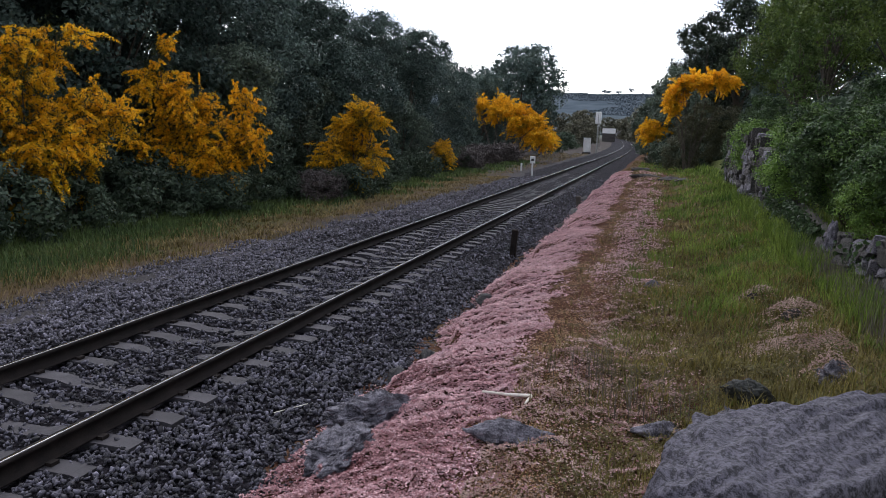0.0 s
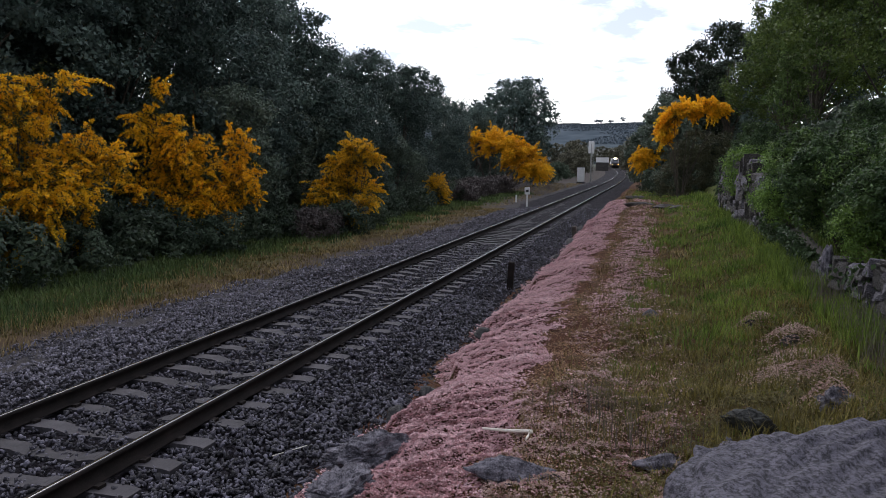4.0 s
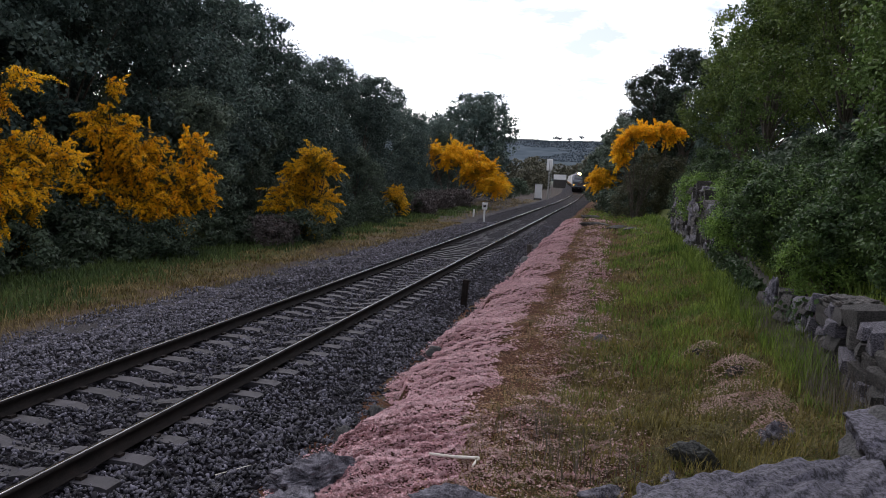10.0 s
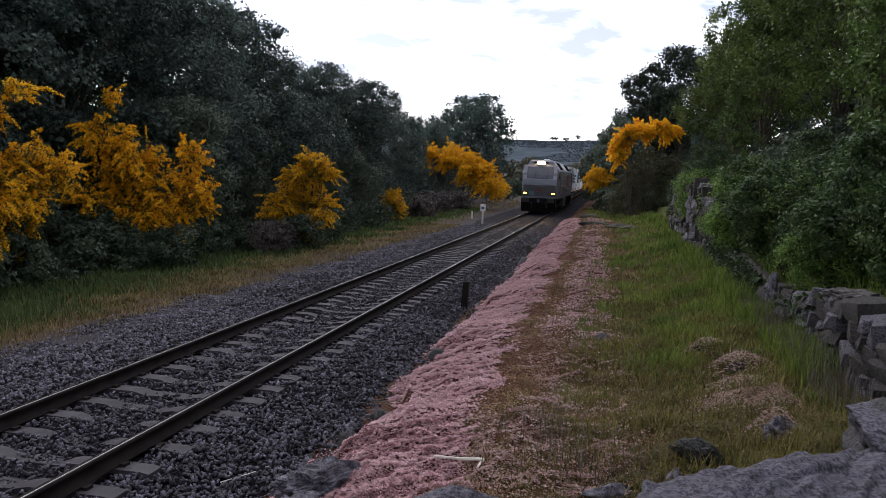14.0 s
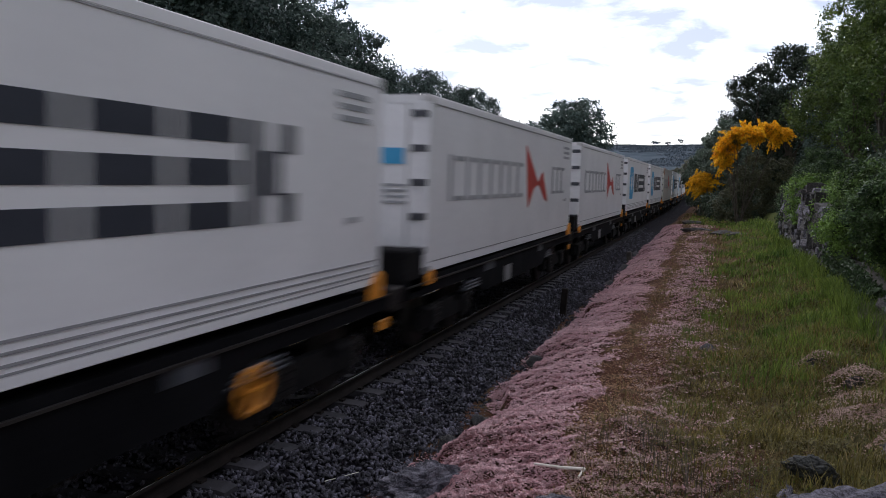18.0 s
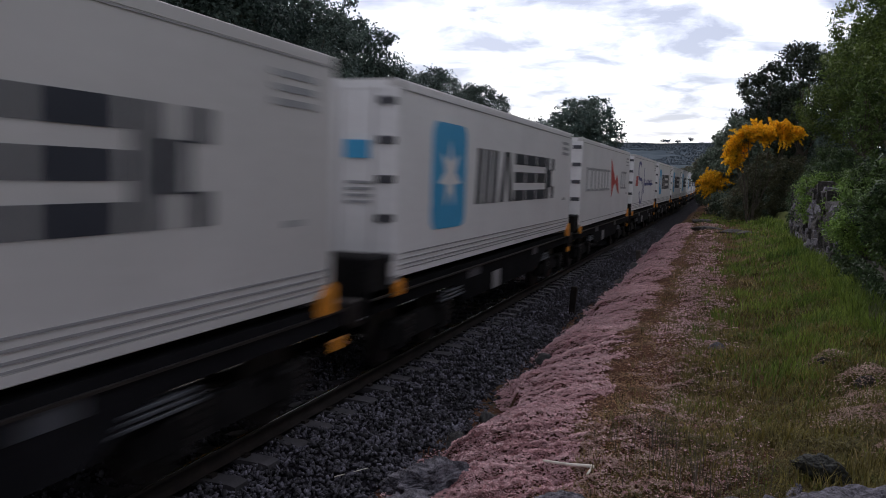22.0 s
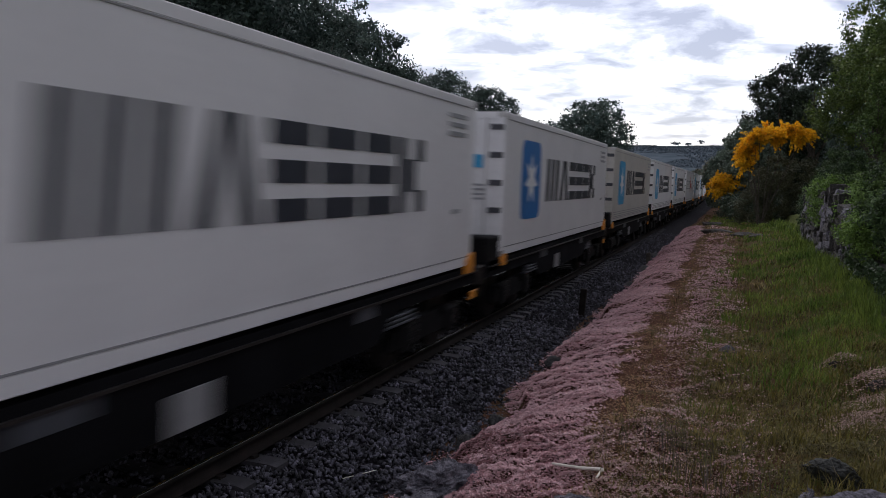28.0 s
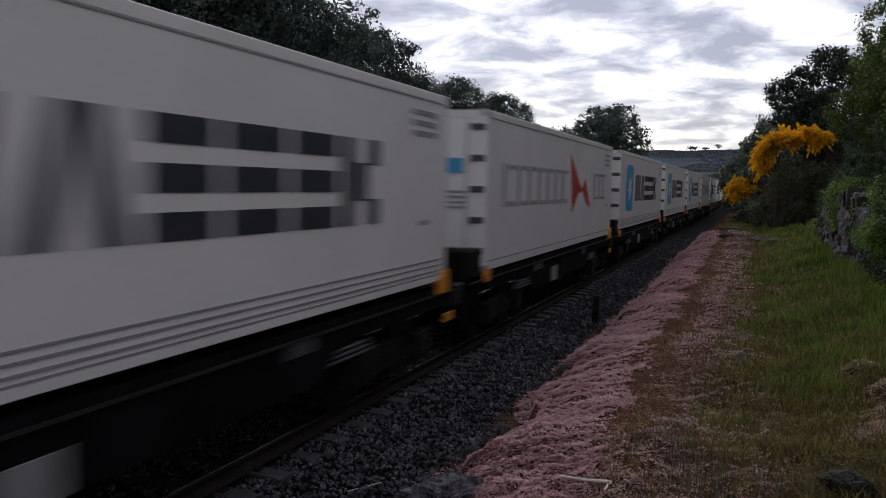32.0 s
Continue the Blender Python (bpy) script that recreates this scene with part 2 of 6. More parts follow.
M = dict(
    stone=mat("ballast_granite", (0.010, 0.0096, 0.0128), (0.132, 0.126, 0.160), s1=5, s2=60, bump=0.4, island=0.85, edge=(0.38, 0.66)),
    # near-black: the shade in the gaps between stones is painted into the bed
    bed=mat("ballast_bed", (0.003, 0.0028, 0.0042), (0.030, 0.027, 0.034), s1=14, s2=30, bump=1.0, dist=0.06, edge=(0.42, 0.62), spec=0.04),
    rail=mat("rusty_rail_side", (0.008, 0.0065, 0.006), (0.024, 0.018, 0.016), rough=0.85, s1=6, s2=70, bump=0.3, dist=0.004, spec=0.2),
    railtop=mat("polished_rail_head", (0.15, 0.148, 0.145), (0.28, 0.275, 0.27), rough=0.27, metal=1.0, s1=3, s2=90, bump=0.05, dist=0.002),
    sleeper=mat("weathered_concrete", (0.019, 0.018, 0.022), (0.052, 0.048, 0.056), s1=5, s2=50, bump=0.4, dist=0.006, vary=0.3),
    granite=mat("lichened_granite", (0.012, 0.011, 0.016), (0.115, 0.108, 0.138), s1=34, s2=120, bump=1.0, dist=0.015, vary=0.1, edge=(0.42, 0.58)),
    darkstone=mat("dark_weathered_stone", (0.018, 0.018, 0.020), (0.085, 0.082, 0.080), s1=5, s2=40, bump=1.0, dist=0.04, vary=0.2, edge=(0.4, 0.62)),
    slatestone=mat("black_mossy_stone", (0.008, 0.009, 0.008), (0.036, 0.038, 0.034), s1=6, s2=45, bump=1.0, dist=0.04),
    dust=mat("dusty_ballast", (0.016, 0.015, 0.020), (0.175, 0.166, 0.205), s1=5, s2=60, bump=0.4, island=0.8, edge=(0.36, 0.64)),
    wallstone=mat("dry_stone", (0.009, 0.0085, 0.008), (0.105, 0.096, 0.090), s1=9, s2=70, bump=1.0, dist=0.05, vary=0.35, edge=(0.38, 0.64)),
    lichen=mat("pale_lichened_stone", (0.034, 0.032, 0.043), (0.26, 0.245, 0.285), s1=11, s2=90, bump=1.0, dist=0.03, edge=(0.42, 0.64)),
    wallcore=mat("wall_joints", (0.012, 0.011, 0.010), (0.045, 0.040, 0.030), s1=5, s2=40, bump=0.6, dist=0.03),
    oak=leaf_mat("dark_oak_leaves", (0.038, 0.065, 0.058), (0.125, 0.170, 0.142), island=0.28, edge=(0.38, 0.62)),
    grey_oak=leaf_mat("grey_green_leaves", (0.058, 0.084, 0.060), (0.125, 0.158, 0.116), island=0.3),
    # darker copy of the oak leaves: the wood's shade is put into the colour
    shade_oak=leaf_mat("shaded_oak_leaves", (0.025, 0.044, 0.039), (0.080, 0.117, 0.094), island=0.28, edge=(0.38, 0.62)),
    light=leaf_mat("young_green_leaves", (0.036, 0.068, 0.014), (0.150, 0.205, 0.045), island=0.35, s1=0.8, edge=(0.40, 0.64)),
    bramble=leaf_mat("dark_bramble_leaves", (0.024, 0.042, 0.028), (0.085, 0.118, 0.072), island=0.35, s1=1.0),
    hedge=leaf_mat("hedge_leaves", (0.014, 0.034, 0.010), (0.140, 0.225, 0.055), island=0.5, s1=1.5, edge=(0.40, 0.66)),
    elder=leaf_mat("dark_elder_leaves", (0.016, 0.038, 0.014), (0.105, 0.170, 0.052), island=0.5, s1=1.8, edge=(0.38, 0.68)),
    sapling=leaf_mat("sapling_leaves", (0.040, 0.080, 0.018), (0.150, 0.225, 0.060), island=0.45, s1=1.2),
    shoots=leaf_mat("bright_young_leaves", (0.065, 0.13, 0.020), (0.21, 0.33, 0.070), island=0.4, s1=1.5),
    pine=leaf_mat("pine_needles", (0.012, 0.022, 0.013), (0.035, 0.05, 0.026), island=0.4, through=0.1),
    ivy=leaf_mat("ivy_leaves", (0.022, 0.045, 0.018), (0.06, 0.10, 0.035), island=0.4),
    broom=leaf_mat("broom_stems", (0.035, 0.055, 0.018), (0.10, 0.115, 0.035), island=0.4),
    yellow=leaf_mat("broom_flowers", (0.74, 0.395, 0.010), (1.0, 0.66, 0.026), island=0.28, through=0.42),
    twig=leaf_mat("dead_twigs", (0.10, 0.085, 0.07), (0.20, 0.17, 0.14), island=0.35, through=0.0),
    deadbush=leaf_mat("bare_bush_twigs", (0.050, 0.042, 0.040), (0.120, 0.100, 0.095), island=0.35, through=0.0),
    bark=mat("bark", (0.035, 0.028, 0.022), (0.11, 0.09, 0.07), s1=3, s2=20, bump=0.8, dist=0.03),
    grass=leaf_mat("green_grass", (0.050, 0.104, 0.015), (0.21, 0.27, 0.052), island=0.5, s1=0.9, through=0.35),
    # darker than the bank's grass: shade from the trees is in this colour
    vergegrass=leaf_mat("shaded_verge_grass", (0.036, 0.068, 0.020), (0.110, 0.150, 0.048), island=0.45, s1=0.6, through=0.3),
    drygrass=leaf_mat("dry_grass", (0.13, 0.098, 0.042), (0.30, 0.225, 0.100), island=0.45, s1=0.9, through=0.2),
    redmoss=leaf_mat("red_brown_moss", (0.170, 0.082, 0.038), (0.38, 0.225, 0.115), island=0.5, s1=1.6, through=0.1),
    straw=leaf_mat("olive_straw", (0.105, 0.090, 0.022), (0.245, 0.205, 0.058), island=0.5, s1=1.2, through=0.25),
    sedum=leaf_mat("pink_stonecrop", (0.52, 0.285, 0.305), (0.86, 0.61, 0.63), island=0.38, s1=1.3, through=0.15),
    redsedum=leaf_mat("red_stonecrop", (0.22, 0.080, 0.090), (0.52, 0.285, 0.30), island=0.4, s1=2.0, through=0.15),
    drysedum=leaf_mat("withered_stonecrop", (0.24, 0.130, 0.098), (0.56, 0.415, 0.350), island=0.5, s1=2.0, through=0.15),
    scrub=leaf_mat("brown_scrub_leaves", (0.050, 0.050, 0.034), (0.125, 0.122, 0.078), island=0.35),
    # bluish because distance haze is painted into the leaf colour
    farwood=leaf_mat("haze_blue_woods", (0.038, 0.056, 0.072), (0.066, 0.088, 0.106), island=0.3, through=0.0),
    gorse=leaf_mat("olive_gorse", (0.042, 0.050, 0.026), (0.125, 0.128, 0.066), island=0.35, s1=0.8),
    olive=leaf_mat("olive_low_growth", (0.062, 0.056, 0.012), (0.180, 0.148, 0.040), island=0.5, s1=1.4, through=0.2),
    twigwhite=mat("bleached_wood", (0.55, 0.50, 0.42), (0.78, 0.74, 0.66), s1=9, s2=60, bump=0.3),
    wood=mat("old_timber", (0.045, 0.038, 0.032), (0.13, 0.115, 0.10), s1=4, s2=35, bump=0.6, dist=0.02, vary=0.2),
    white=mat("white_paint", (0.66, 0.66, 0.66), (0.80, 0.80, 0.80), rough=0.5, s1=3, s2=30, bump=0.08),
    greypole=mat("weathered_pole", (0.22, 0.22, 0.21), (0.36, 0.36, 0.35), s1=3, s2=30, bump=0.2),
)


# ---- builders ----
def part(name, bm, material, parent, label=""):
    """One mesh object from a bmesh under a thing or a part."""
    me = bpy.data.meshes.new(name)
    bm.to_mesh(me)
    bm.free()
    me.materials.append(material)
    ob = new(name, me)
    ob.parent = parent
    if label:
        ob["label"] = label
    return ob


def thing(name, label, category, m=None, group="", kind=""):
    ob = new(name)
    if m is not None:
        ob.matrix_basis = m
    return tagged(ob, label, category, group, kind)


def sheet(name, verts, faces, material, parent=None, smooth=False):
    """A mesh object from arrays; faces: (n, 3) or (n, 4)."""
    verts, faces = np.asarray(verts, np.float32), np.asarray(faces, np.int32)
    me = bpy.data.meshes.new(name)
    k = faces.shape[1]
    me.vertices.add(len(verts))
    me.vertices.foreach_set("co", verts.ravel())
    me.loops.add(faces.size)
    me.loops.foreach_set("vertex_index", faces.ravel())
    me.polygons.add(len(faces))
    me.polygons.foreach_set("loop_start", np.arange(0, faces.size, k, dtype=np.int32))
    if smooth:
        me.polygons.foreach_set("use_smooth", np.ones(len(faces), bool))
    me.update(calc_edges=True)
    me.materials.append(material)
    ob = new(name, me)
    ob.parent = parent
    return ob


def box(bm, x0, x1, y0, y1, z0, z1, bevel=0.0):
    r = bmesh.ops.create_cube(bm, size=1.0, matrix=Matrix.Translation(((x0 + x1) / 2, (y0 + y1) / 2, (z0 + z1) / 2)) @ Matrix.Diagonal((x1 - x0, y1 - y0, z1 - z0, 1)))
    if bevel:
        es = list({e for v in r["verts"] for e in v.link_edges})
        bmesh.ops.bevel(bm, geom=es, offset=bevel, segments=1, affect="EDGES")
    return bm


def boxed(*args, bevel=0.0):
    return box(bmesh.new(), *args, bevel=bevel)


def rod(bm, a, b, r0, r1=None, seg=8):
    """A tapered round bar from a to b."""
    a, b = Vector(a), Vector(b)
    turn = (b - a).to_track_quat("Z", "Y").to_matrix().to_4x4()
    bmesh.ops.create_cone(bm, cap_ends=True, segments=seg, radius1=r0, radius2=r0 if r1 is None else r1, depth=(b - a).length, matrix=Matrix.Translation((a + b) / 2) @ turn)
    return bm


def prism(bm, outline, x0, x1):
    """Extrudes an outline in (y, z) from x0 to x1."""
    va = [bm.verts.new((x0, y, z)) for y, z in outline]
    vb = [bm.verts.new((x1, y, z)) for y, z in outline]
    n = len(outline)
    bm.faces.new(va)
    bm.faces.new(vb[::-1])
    for i in range(n):
        bm.faces.new((va[i], vb[i], vb[(i + 1) % n], va[(i + 1) % n]))
    bmesh.ops.recalc_face_normals(bm, faces=bm.faces)
    return bm


def fbm(x, y, scale, seed):
    """Smooth noise from a few turned waves, in about -1 to 1."""
    rs = np.random.RandomState(seed)
    out = np.zeros(np.broadcast(x, y).shape)
    total = 0.0
    for octave in range(4):
        for _ in range(3):
            a, ph = rs.uniform(0, math.tau), rs.uniform(0, math.tau)
            f = math.tau / scale * 1.9**octave * rs.uniform(0.7, 1.3)
            w = 0.55**octave
            out += w * np.sin(f * (x * math.cos(a) + y * math.sin(a)) + ph)
            total += w
    return out / total * 2.2


def smooth(v):
    v = np.clip(v, 0, 1)
    return v * v * (3 - 2 * v)


def bend(y):
    """The track's centre line: straight, then a long curve to the left, then straight again."""
    y = np.asarray(y, float)
    c = np.clip(y - 85, 0, 127)
    return -c * c / 4000.0 - np.clip(y - 212, 0, None) * 127 / 2000.0


def edge_x(y):
    """Where the bank's edge stands beside the ballast."""
    return 2.86 - 0.012 * (np.minimum(y, 60) - 7) + 0.15 * fbm(y, y * 0, 3.2, 11) + 0.06 * fbm(y, y * 0, 0.9, 12)


def ground_z(x, y):
    x, y = np.asarray(x, float), np.asarray(y, float)
    r = x - edge_x(y)
    bank = 0.20 * smooth(r / 0.14) + 0.30 * smooth(r / 1.0) + 0.10 * smooth((r - 0.9) / 1.2) + 0.40 * smooth((x - 5.4) / 2.6)
    bank += (0.07 * np.sin((y - 3.2) * 1.25 + 0.5 * x) + 0.05 * fbm(x, y, 1.7, 3)) * smooth(r / 0.4) * smooth((8.4 - x) / 2)
    near = 0.85 * smooth((4.3 - y) / 3.0) * smooth((x - 3.6) / 1.5)
    up = 0.75 * smooth((x - 8.35) / 0.5) + 1.6 * smooth((x - 10) / 14)
    right = -0.36 + (bank + near) * (1 - 0.45 * smooth((y - 46) / 14)) + up
    left = -0.46 + 0.04 * fbm(x, y, 5, 5) + 0.5 * smooth((-x - 9) / 14)
    mixed = np.where(x > 0, right, left)
    under = smooth((2.2 - np.abs(x - bend(y) - 0.2 * smooth(y / 9))) / 0.5)
    mixed = mixed * (1 - under) - 0.62 * under
    far = smooth((y - 420) / 300)
    ridge = 24 * smooth((y - 450) / 500) * (0.75 + 0.25 * np.sin(x / 260 + 1.0)) + 88 * smooth((y - 1100) / 1300) * (1 + 0.10 * fbm(x, y * 0.2, 700, 9))
    return mixed * (1 - far) - 0.3 * far + ridge * far


# ---- ground ----
def lines(*spans):
    return np.unique(np.concatenate([np.arange(a, b, s) for a, b, s in spans]).round(3))


GX = lines((-3400, -900, 250), (-900, -60, 40), (-60, -12, 2.0), (-12, -3.2, 0.3), (-3.2, 2.3, 0.4), (2.3, 9.0, 0.09), (9, 22, 0.5), (22, 60, 3), (60, 900, 40), (900, 3500, 250))
GY = lines((-60, -8, 6), (-8, 3, 0.5), (3, 20, 0.1), (20, 60, 0.4), (60, 300, 4), (300, 1200, 40), (1200, 3300, 70))
gx, gy = np.meshgrid(GX, GY)
nx, ny = len(GX), len(GY)
idx = np.arange(nx * ny).reshape(ny, nx)
quads = np.stack([idx[:-1, :-1], idx[:-1, 1:], idx[1:, 1:], idx[1:, :-1]], -1).reshape(-1, 4)


def ground_material():
    """Brown soil with moss, dry verge, pale gravel dust and, far off, fields and haze-tinted woods, by place."""
    m = bpy.data.materials.new("soil_and_verge")
    m.use_nodes = True
    n, l = m.node_tree.nodes, m.node_tree.links
    p = n["Principled BSDF"]
    p.inputs["Roughness"].default_value, p.inputs["Specular IOR Level"].default_value = 0.95, 0.06
    co, xyz = n.new("ShaderNodeTexCoord"), n.new("ShaderNodeSeparateXYZ")
    l.new(co.outputs["Object"], xyz.inputs[0])

    def noise_at(scale, detail=4):
        t = n.new("ShaderNodeTexNoise")
        t.inputs["Scale"].default_value, t.inputs["Detail"].default_value = scale, detail
        l.new(co.outputs["Object"], t.inputs["Vector"])
        return t.outputs["Fac"]

    def between(value, lo, hi, wobble=0.0, source=None):
        r = n.new("ShaderNodeMapRange")
        r.inputs["From Min"].default_value, r.inputs["From Max"].default_value = lo, hi
        if source is not None:
            ad = n.new("ShaderNodeMath")
            ad.operation = "MULTIPLY_ADD"
            ad.inputs[1].default_value = wobble
            l.new(source, ad.inputs[0])
            l.new(value, ad.inputs[2])
            value = ad.outputs[0]
        l.new(value, r.inputs["Value"])
        return r.outputs["Result"]

    def blend(fac, a, b):
        x = n.new("ShaderNodeMix")
        x.data_type = "RGBA"
        l.new(fac, x.inputs["Factor"])
        for key, c in (("A", a), ("B", b)):
            if isinstance(c, tuple):
                x.inputs[key].default_value = (*c, 1)
            else:
                l.new(c, x.inputs[key])
        return x.outputs["Result"]

    wide, medium, fine = noise_at(0.35), noise_at(2.2, 6), noise_at(38, 5)
    soil = blend(between(fine, 0.3, 0.7), (0.042, 0.018, 0.011), (0.120, 0.060, 0.038))
    straw = blend(between(fine, 0.3, 0.7), (0.055, 0.040, 0.019), (0.13, 0.096, 0.050))
    moss = blend(between(fine, 0.3, 0.7), (0.045, 0.060, 0.018), (0.12, 0.135, 0.045))
    right = blend(between(medium, 0.50, 0.70), soil, straw)
    right = blend(between(xyz.outputs["X"], 7.0, 9.0, 3.0, medium), right, moss)
    verge = blend(between(medium, 0.40, 0.62), blend(between(fine, 0.3, 0.7), (0.060, 0.040, 0.026), (0.13, 0.092, 0.062)), straw)
    verge = blend(between(xyz.outputs["X"], -6.2, -8.0, -2.5, medium), verge, moss)
    verge = blend(between(xyz.outputs["Y"], 38, 60), verge, blend(between(medium, 0.4, 0.6), (0.042, 0.036, 0.033), (0.088, 0.076, 0.066)))
    grit = blend(between(fine, 0.3, 0.7), (0.030, 0.028, 0.030), (0.095, 0.088, 0.088))
    verge = blend(between(xyz.outputs["X"], -4.4, -3.6, 1.0, medium), verge, grit)
    near = blend(between(xyz.outputs["X"], -0.5, 0.5), verge, right)
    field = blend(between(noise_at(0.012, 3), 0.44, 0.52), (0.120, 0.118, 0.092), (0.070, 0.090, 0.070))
    # the far woods' haze is a blue tint in their colour
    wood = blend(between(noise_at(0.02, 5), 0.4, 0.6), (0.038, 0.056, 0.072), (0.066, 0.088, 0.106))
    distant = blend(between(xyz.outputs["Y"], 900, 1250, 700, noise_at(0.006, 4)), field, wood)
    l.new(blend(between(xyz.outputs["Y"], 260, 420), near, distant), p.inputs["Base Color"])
    bn = n.new("ShaderNodeBump")
    bn.inputs["Strength"].default_value, bn.inputs["Distance"].default_value = 0.8, 0.03
    l.new(fine, bn.inputs["Height"])
    l.new(bn.outputs["Normal"], p.inputs["Normal"])
    return m


ground = sheet("ground", np.stack([gx, gy, ground_z(gx, gy)], -1).reshape(-1, 3), quads, ground_material(), smooth=True)
tagged(ground, "brown mossy soil verge and bank, with fields and haze-blue wooded hills far off", "ground", kind="structure")

# ---- ballast and track ----
BY = lines((-40, 30, 0.25), (30, 90, 1.0), (90, 470, 5))
BO = np.array([-3.9, -3.3, -2.6, -2.0, -1.5, -1.15, -0.8, -0.4, 0, 0.4, 0.8, 1.15, 1.5, 1.9, 2.3, 2.7, 3.1])
BZ = np.array([-0.54, -0.44, -0.37, -0.30, -0.225, -0.205, -0.205, -0.205, -0.205, -0.205, -0.205, -0.205, -0.225, -0.29, -0.33, -0.37, -0.42])


def ballast_z(off):
    return np.interp(off, BO, BZ)


bo, by = np.meshgrid(np.linspace(-3.9, 3.1, 90), BY)
bz = ballast_z(bo) + 0.022 * fbm(bo, by, 0.45, 21) + 0.02 * fbm(bo, by, 2.5, 22)
ib = np.arange(bo.size).reshape(bo.shape)
bq = np.stack([ib[:-1, :-1], ib[:-1, 1:], ib[1:, 1:], ib[1:, :-1]], -1).reshape(-1, 4)
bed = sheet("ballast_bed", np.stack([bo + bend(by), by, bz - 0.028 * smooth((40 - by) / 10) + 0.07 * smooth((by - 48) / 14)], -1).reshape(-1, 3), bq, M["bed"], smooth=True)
tagged(bed, "granite ballast bed under the track, near-black for the shade between stones", "ballast", kind="structure")


def hulls(count, points, seed, flat=0.75):
    """Small angular stones: convex hulls of scattered points, as arrays."""
    rs, out = np.random.RandomState(seed), []
    for _ in range(count):
        bm = bmesh.new()
        long, wide = rs.uniform(1.0, 1.4), rs.uniform(0.6, 0.9)
        for k in range(points):
            v = np.array([(k & 1) * 2 - 1, (k >> 1 & 1) * 2 - 1, (k >> 2 & 1) * 2 - 1]) * 0.72 + rs.uniform(-0.34, 0.34, 3)
            bm.verts.new((v[0] * long, v[1] * wide, v[2] * flat))
        r = bmesh.ops.convex_hull(bm, input=bm.verts)
        bmesh.ops.delete(bm, geom=list({g for g in r["geom_interior"] + r["geom_unused"] if isinstance(g, bmesh.types.BMVert)}), context="VERTS")
        bm.verts.index_update()
        out.append((np.array([v.co[:] for v in bm.verts]), np.array([[v.index for v in f.verts] for f in bm.faces])))
        bm.free()
    return out


def turns(rs, n):
    """Random rotation matrices."""
    q = rs.normal(size=(n, 4))
    q /= np.linalg.norm(q, axis=1, keepdims=True)
    w, x, y, z = q.T
    return np.stack([1 - 2 * (y * y + z * z), 2 * (x * y - z * w), 2 * (x * z + y * w), 2 * (x * y + z * w), 1 - 2 * (x * x + z * z), 2 * (y * z - x * w), 2 * (x * z - y * w), 2 * (y * z + x * w), 1 - 2 * (x * x + y * y)], -1).reshape(-1, 3, 3)


def scatter(shapes, places, sizes, rot, seed):
    """Copies of small shapes joined into one pair of arrays."""
    rs = np.random.RandomState(seed)
    pick = rs.randint(len(shapes), size=len(places))
    vs, fs, at = [], [], 0
    for k, (v, f) in enumerate(shapes):
        sel = np.flatnonzero(pick == k)
        if not len(sel):
            continue
        p = np.einsum("nij,vj->nvi", rot[sel], v) * sizes[sel][:, None, None] + places[sel][:, None, :]
        vs.append(p.reshape(-1, 3))
        fs.append((f[None] + (np.arange(len(sel)) * len(v))[:, None, None] + at).reshape(-1, f.shape[1]))
        at += len(sel) * len(v)
    return np.concatenate(vs), np.concatenate(fs)


rs = np.random.RandomState(5)
spots = []
for x0, x1, y0, y1, per in ((0.9, 3.05, 3.5, 9, 620), (0.9, 3.0, 9, 16, 400), (0.9, 2.8, 16, 30, 150), (-0.9, 0.9, 3.5, 14, 330), (-4.4, 3.0, -9, 3.5, 55), (-4.4, -0.9, 3.5, 6, 200), (-0.9, 0.9, 14, 26, 130), (-3.8, -0.9, 6, 16, 330), (-3.9, -0.9, 16, 32, 130), (0.9, 3.05, 30, 50, 45), (-4.5, -3.4, 6, 18, 330), (-4.1, -3.4, 18, 34, 170), (-3.9, -1.0, 32, 50, 55)):
    n = int((x1 - x0) * (y1 - y0) * per)
    spots.append(np.stack([rs.uniform(x0, x1, n), rs.uniform(y0, y1, n)], -1))
spots = np.concatenate(spots)
clear = (np.abs(np.abs(spots[:, 0]) - 0.87) > 0.10) & ~((np.abs((spots[:, 1] - 5.45 + 0.3) % 0.6 - 0.3) < 0.10) & (np.abs(spots[:, 0]) < 1.32) & (np.abs(spots[:, 0]) > 0.28) & (rs.rand(len(spots)) < 0.90))
spots = spots[clear]
size = rs.uniform(0.012, 0.028, len(spots)) * (1 + 0.012 * spots[:, 1]) * np.where(rs.rand(len(spots)) < 0.05, 1.3, 1.0)
zz = np.where(spots[:, 0] < -2.6, np.maximum(ground_z(spots[:, 0], spots[:, 1]), ballast_z(spots[:, 0])), ballast_z(spots[:, 0])) + 0.022 * fbm(spots[:, 0], spots[:, 1], 0.45, 21) + 0.02 * fbm(spots[:, 0], spots[:, 1], 2.5, 22) + size * rs.uniform(-0.2, 0.45, len(spots))
turned = turns(rs, len(spots))
for sel, name, mm, label in ((spots[:, 0] > -1.7, "ballast_stones", M["stone"], "loose angular grey granite ballast stones"), (spots[:, 0] <= -1.7, "shoulder_stones", M["dust"], "paler dusty ballast stones on the far shoulder")):
    v, f = scatter(hulls(14, 8, 3, 0.5), np.column_stack([spots, zz])[sel], size[sel], turned[sel], 8)
    tagged(sheet(name, v, f, mm), label, "ballast", kind="stuff")

track = thing("railway_track", "single broad-gauge railway track, rusty rails on concrete sleepers", "railway track", kind="structure")
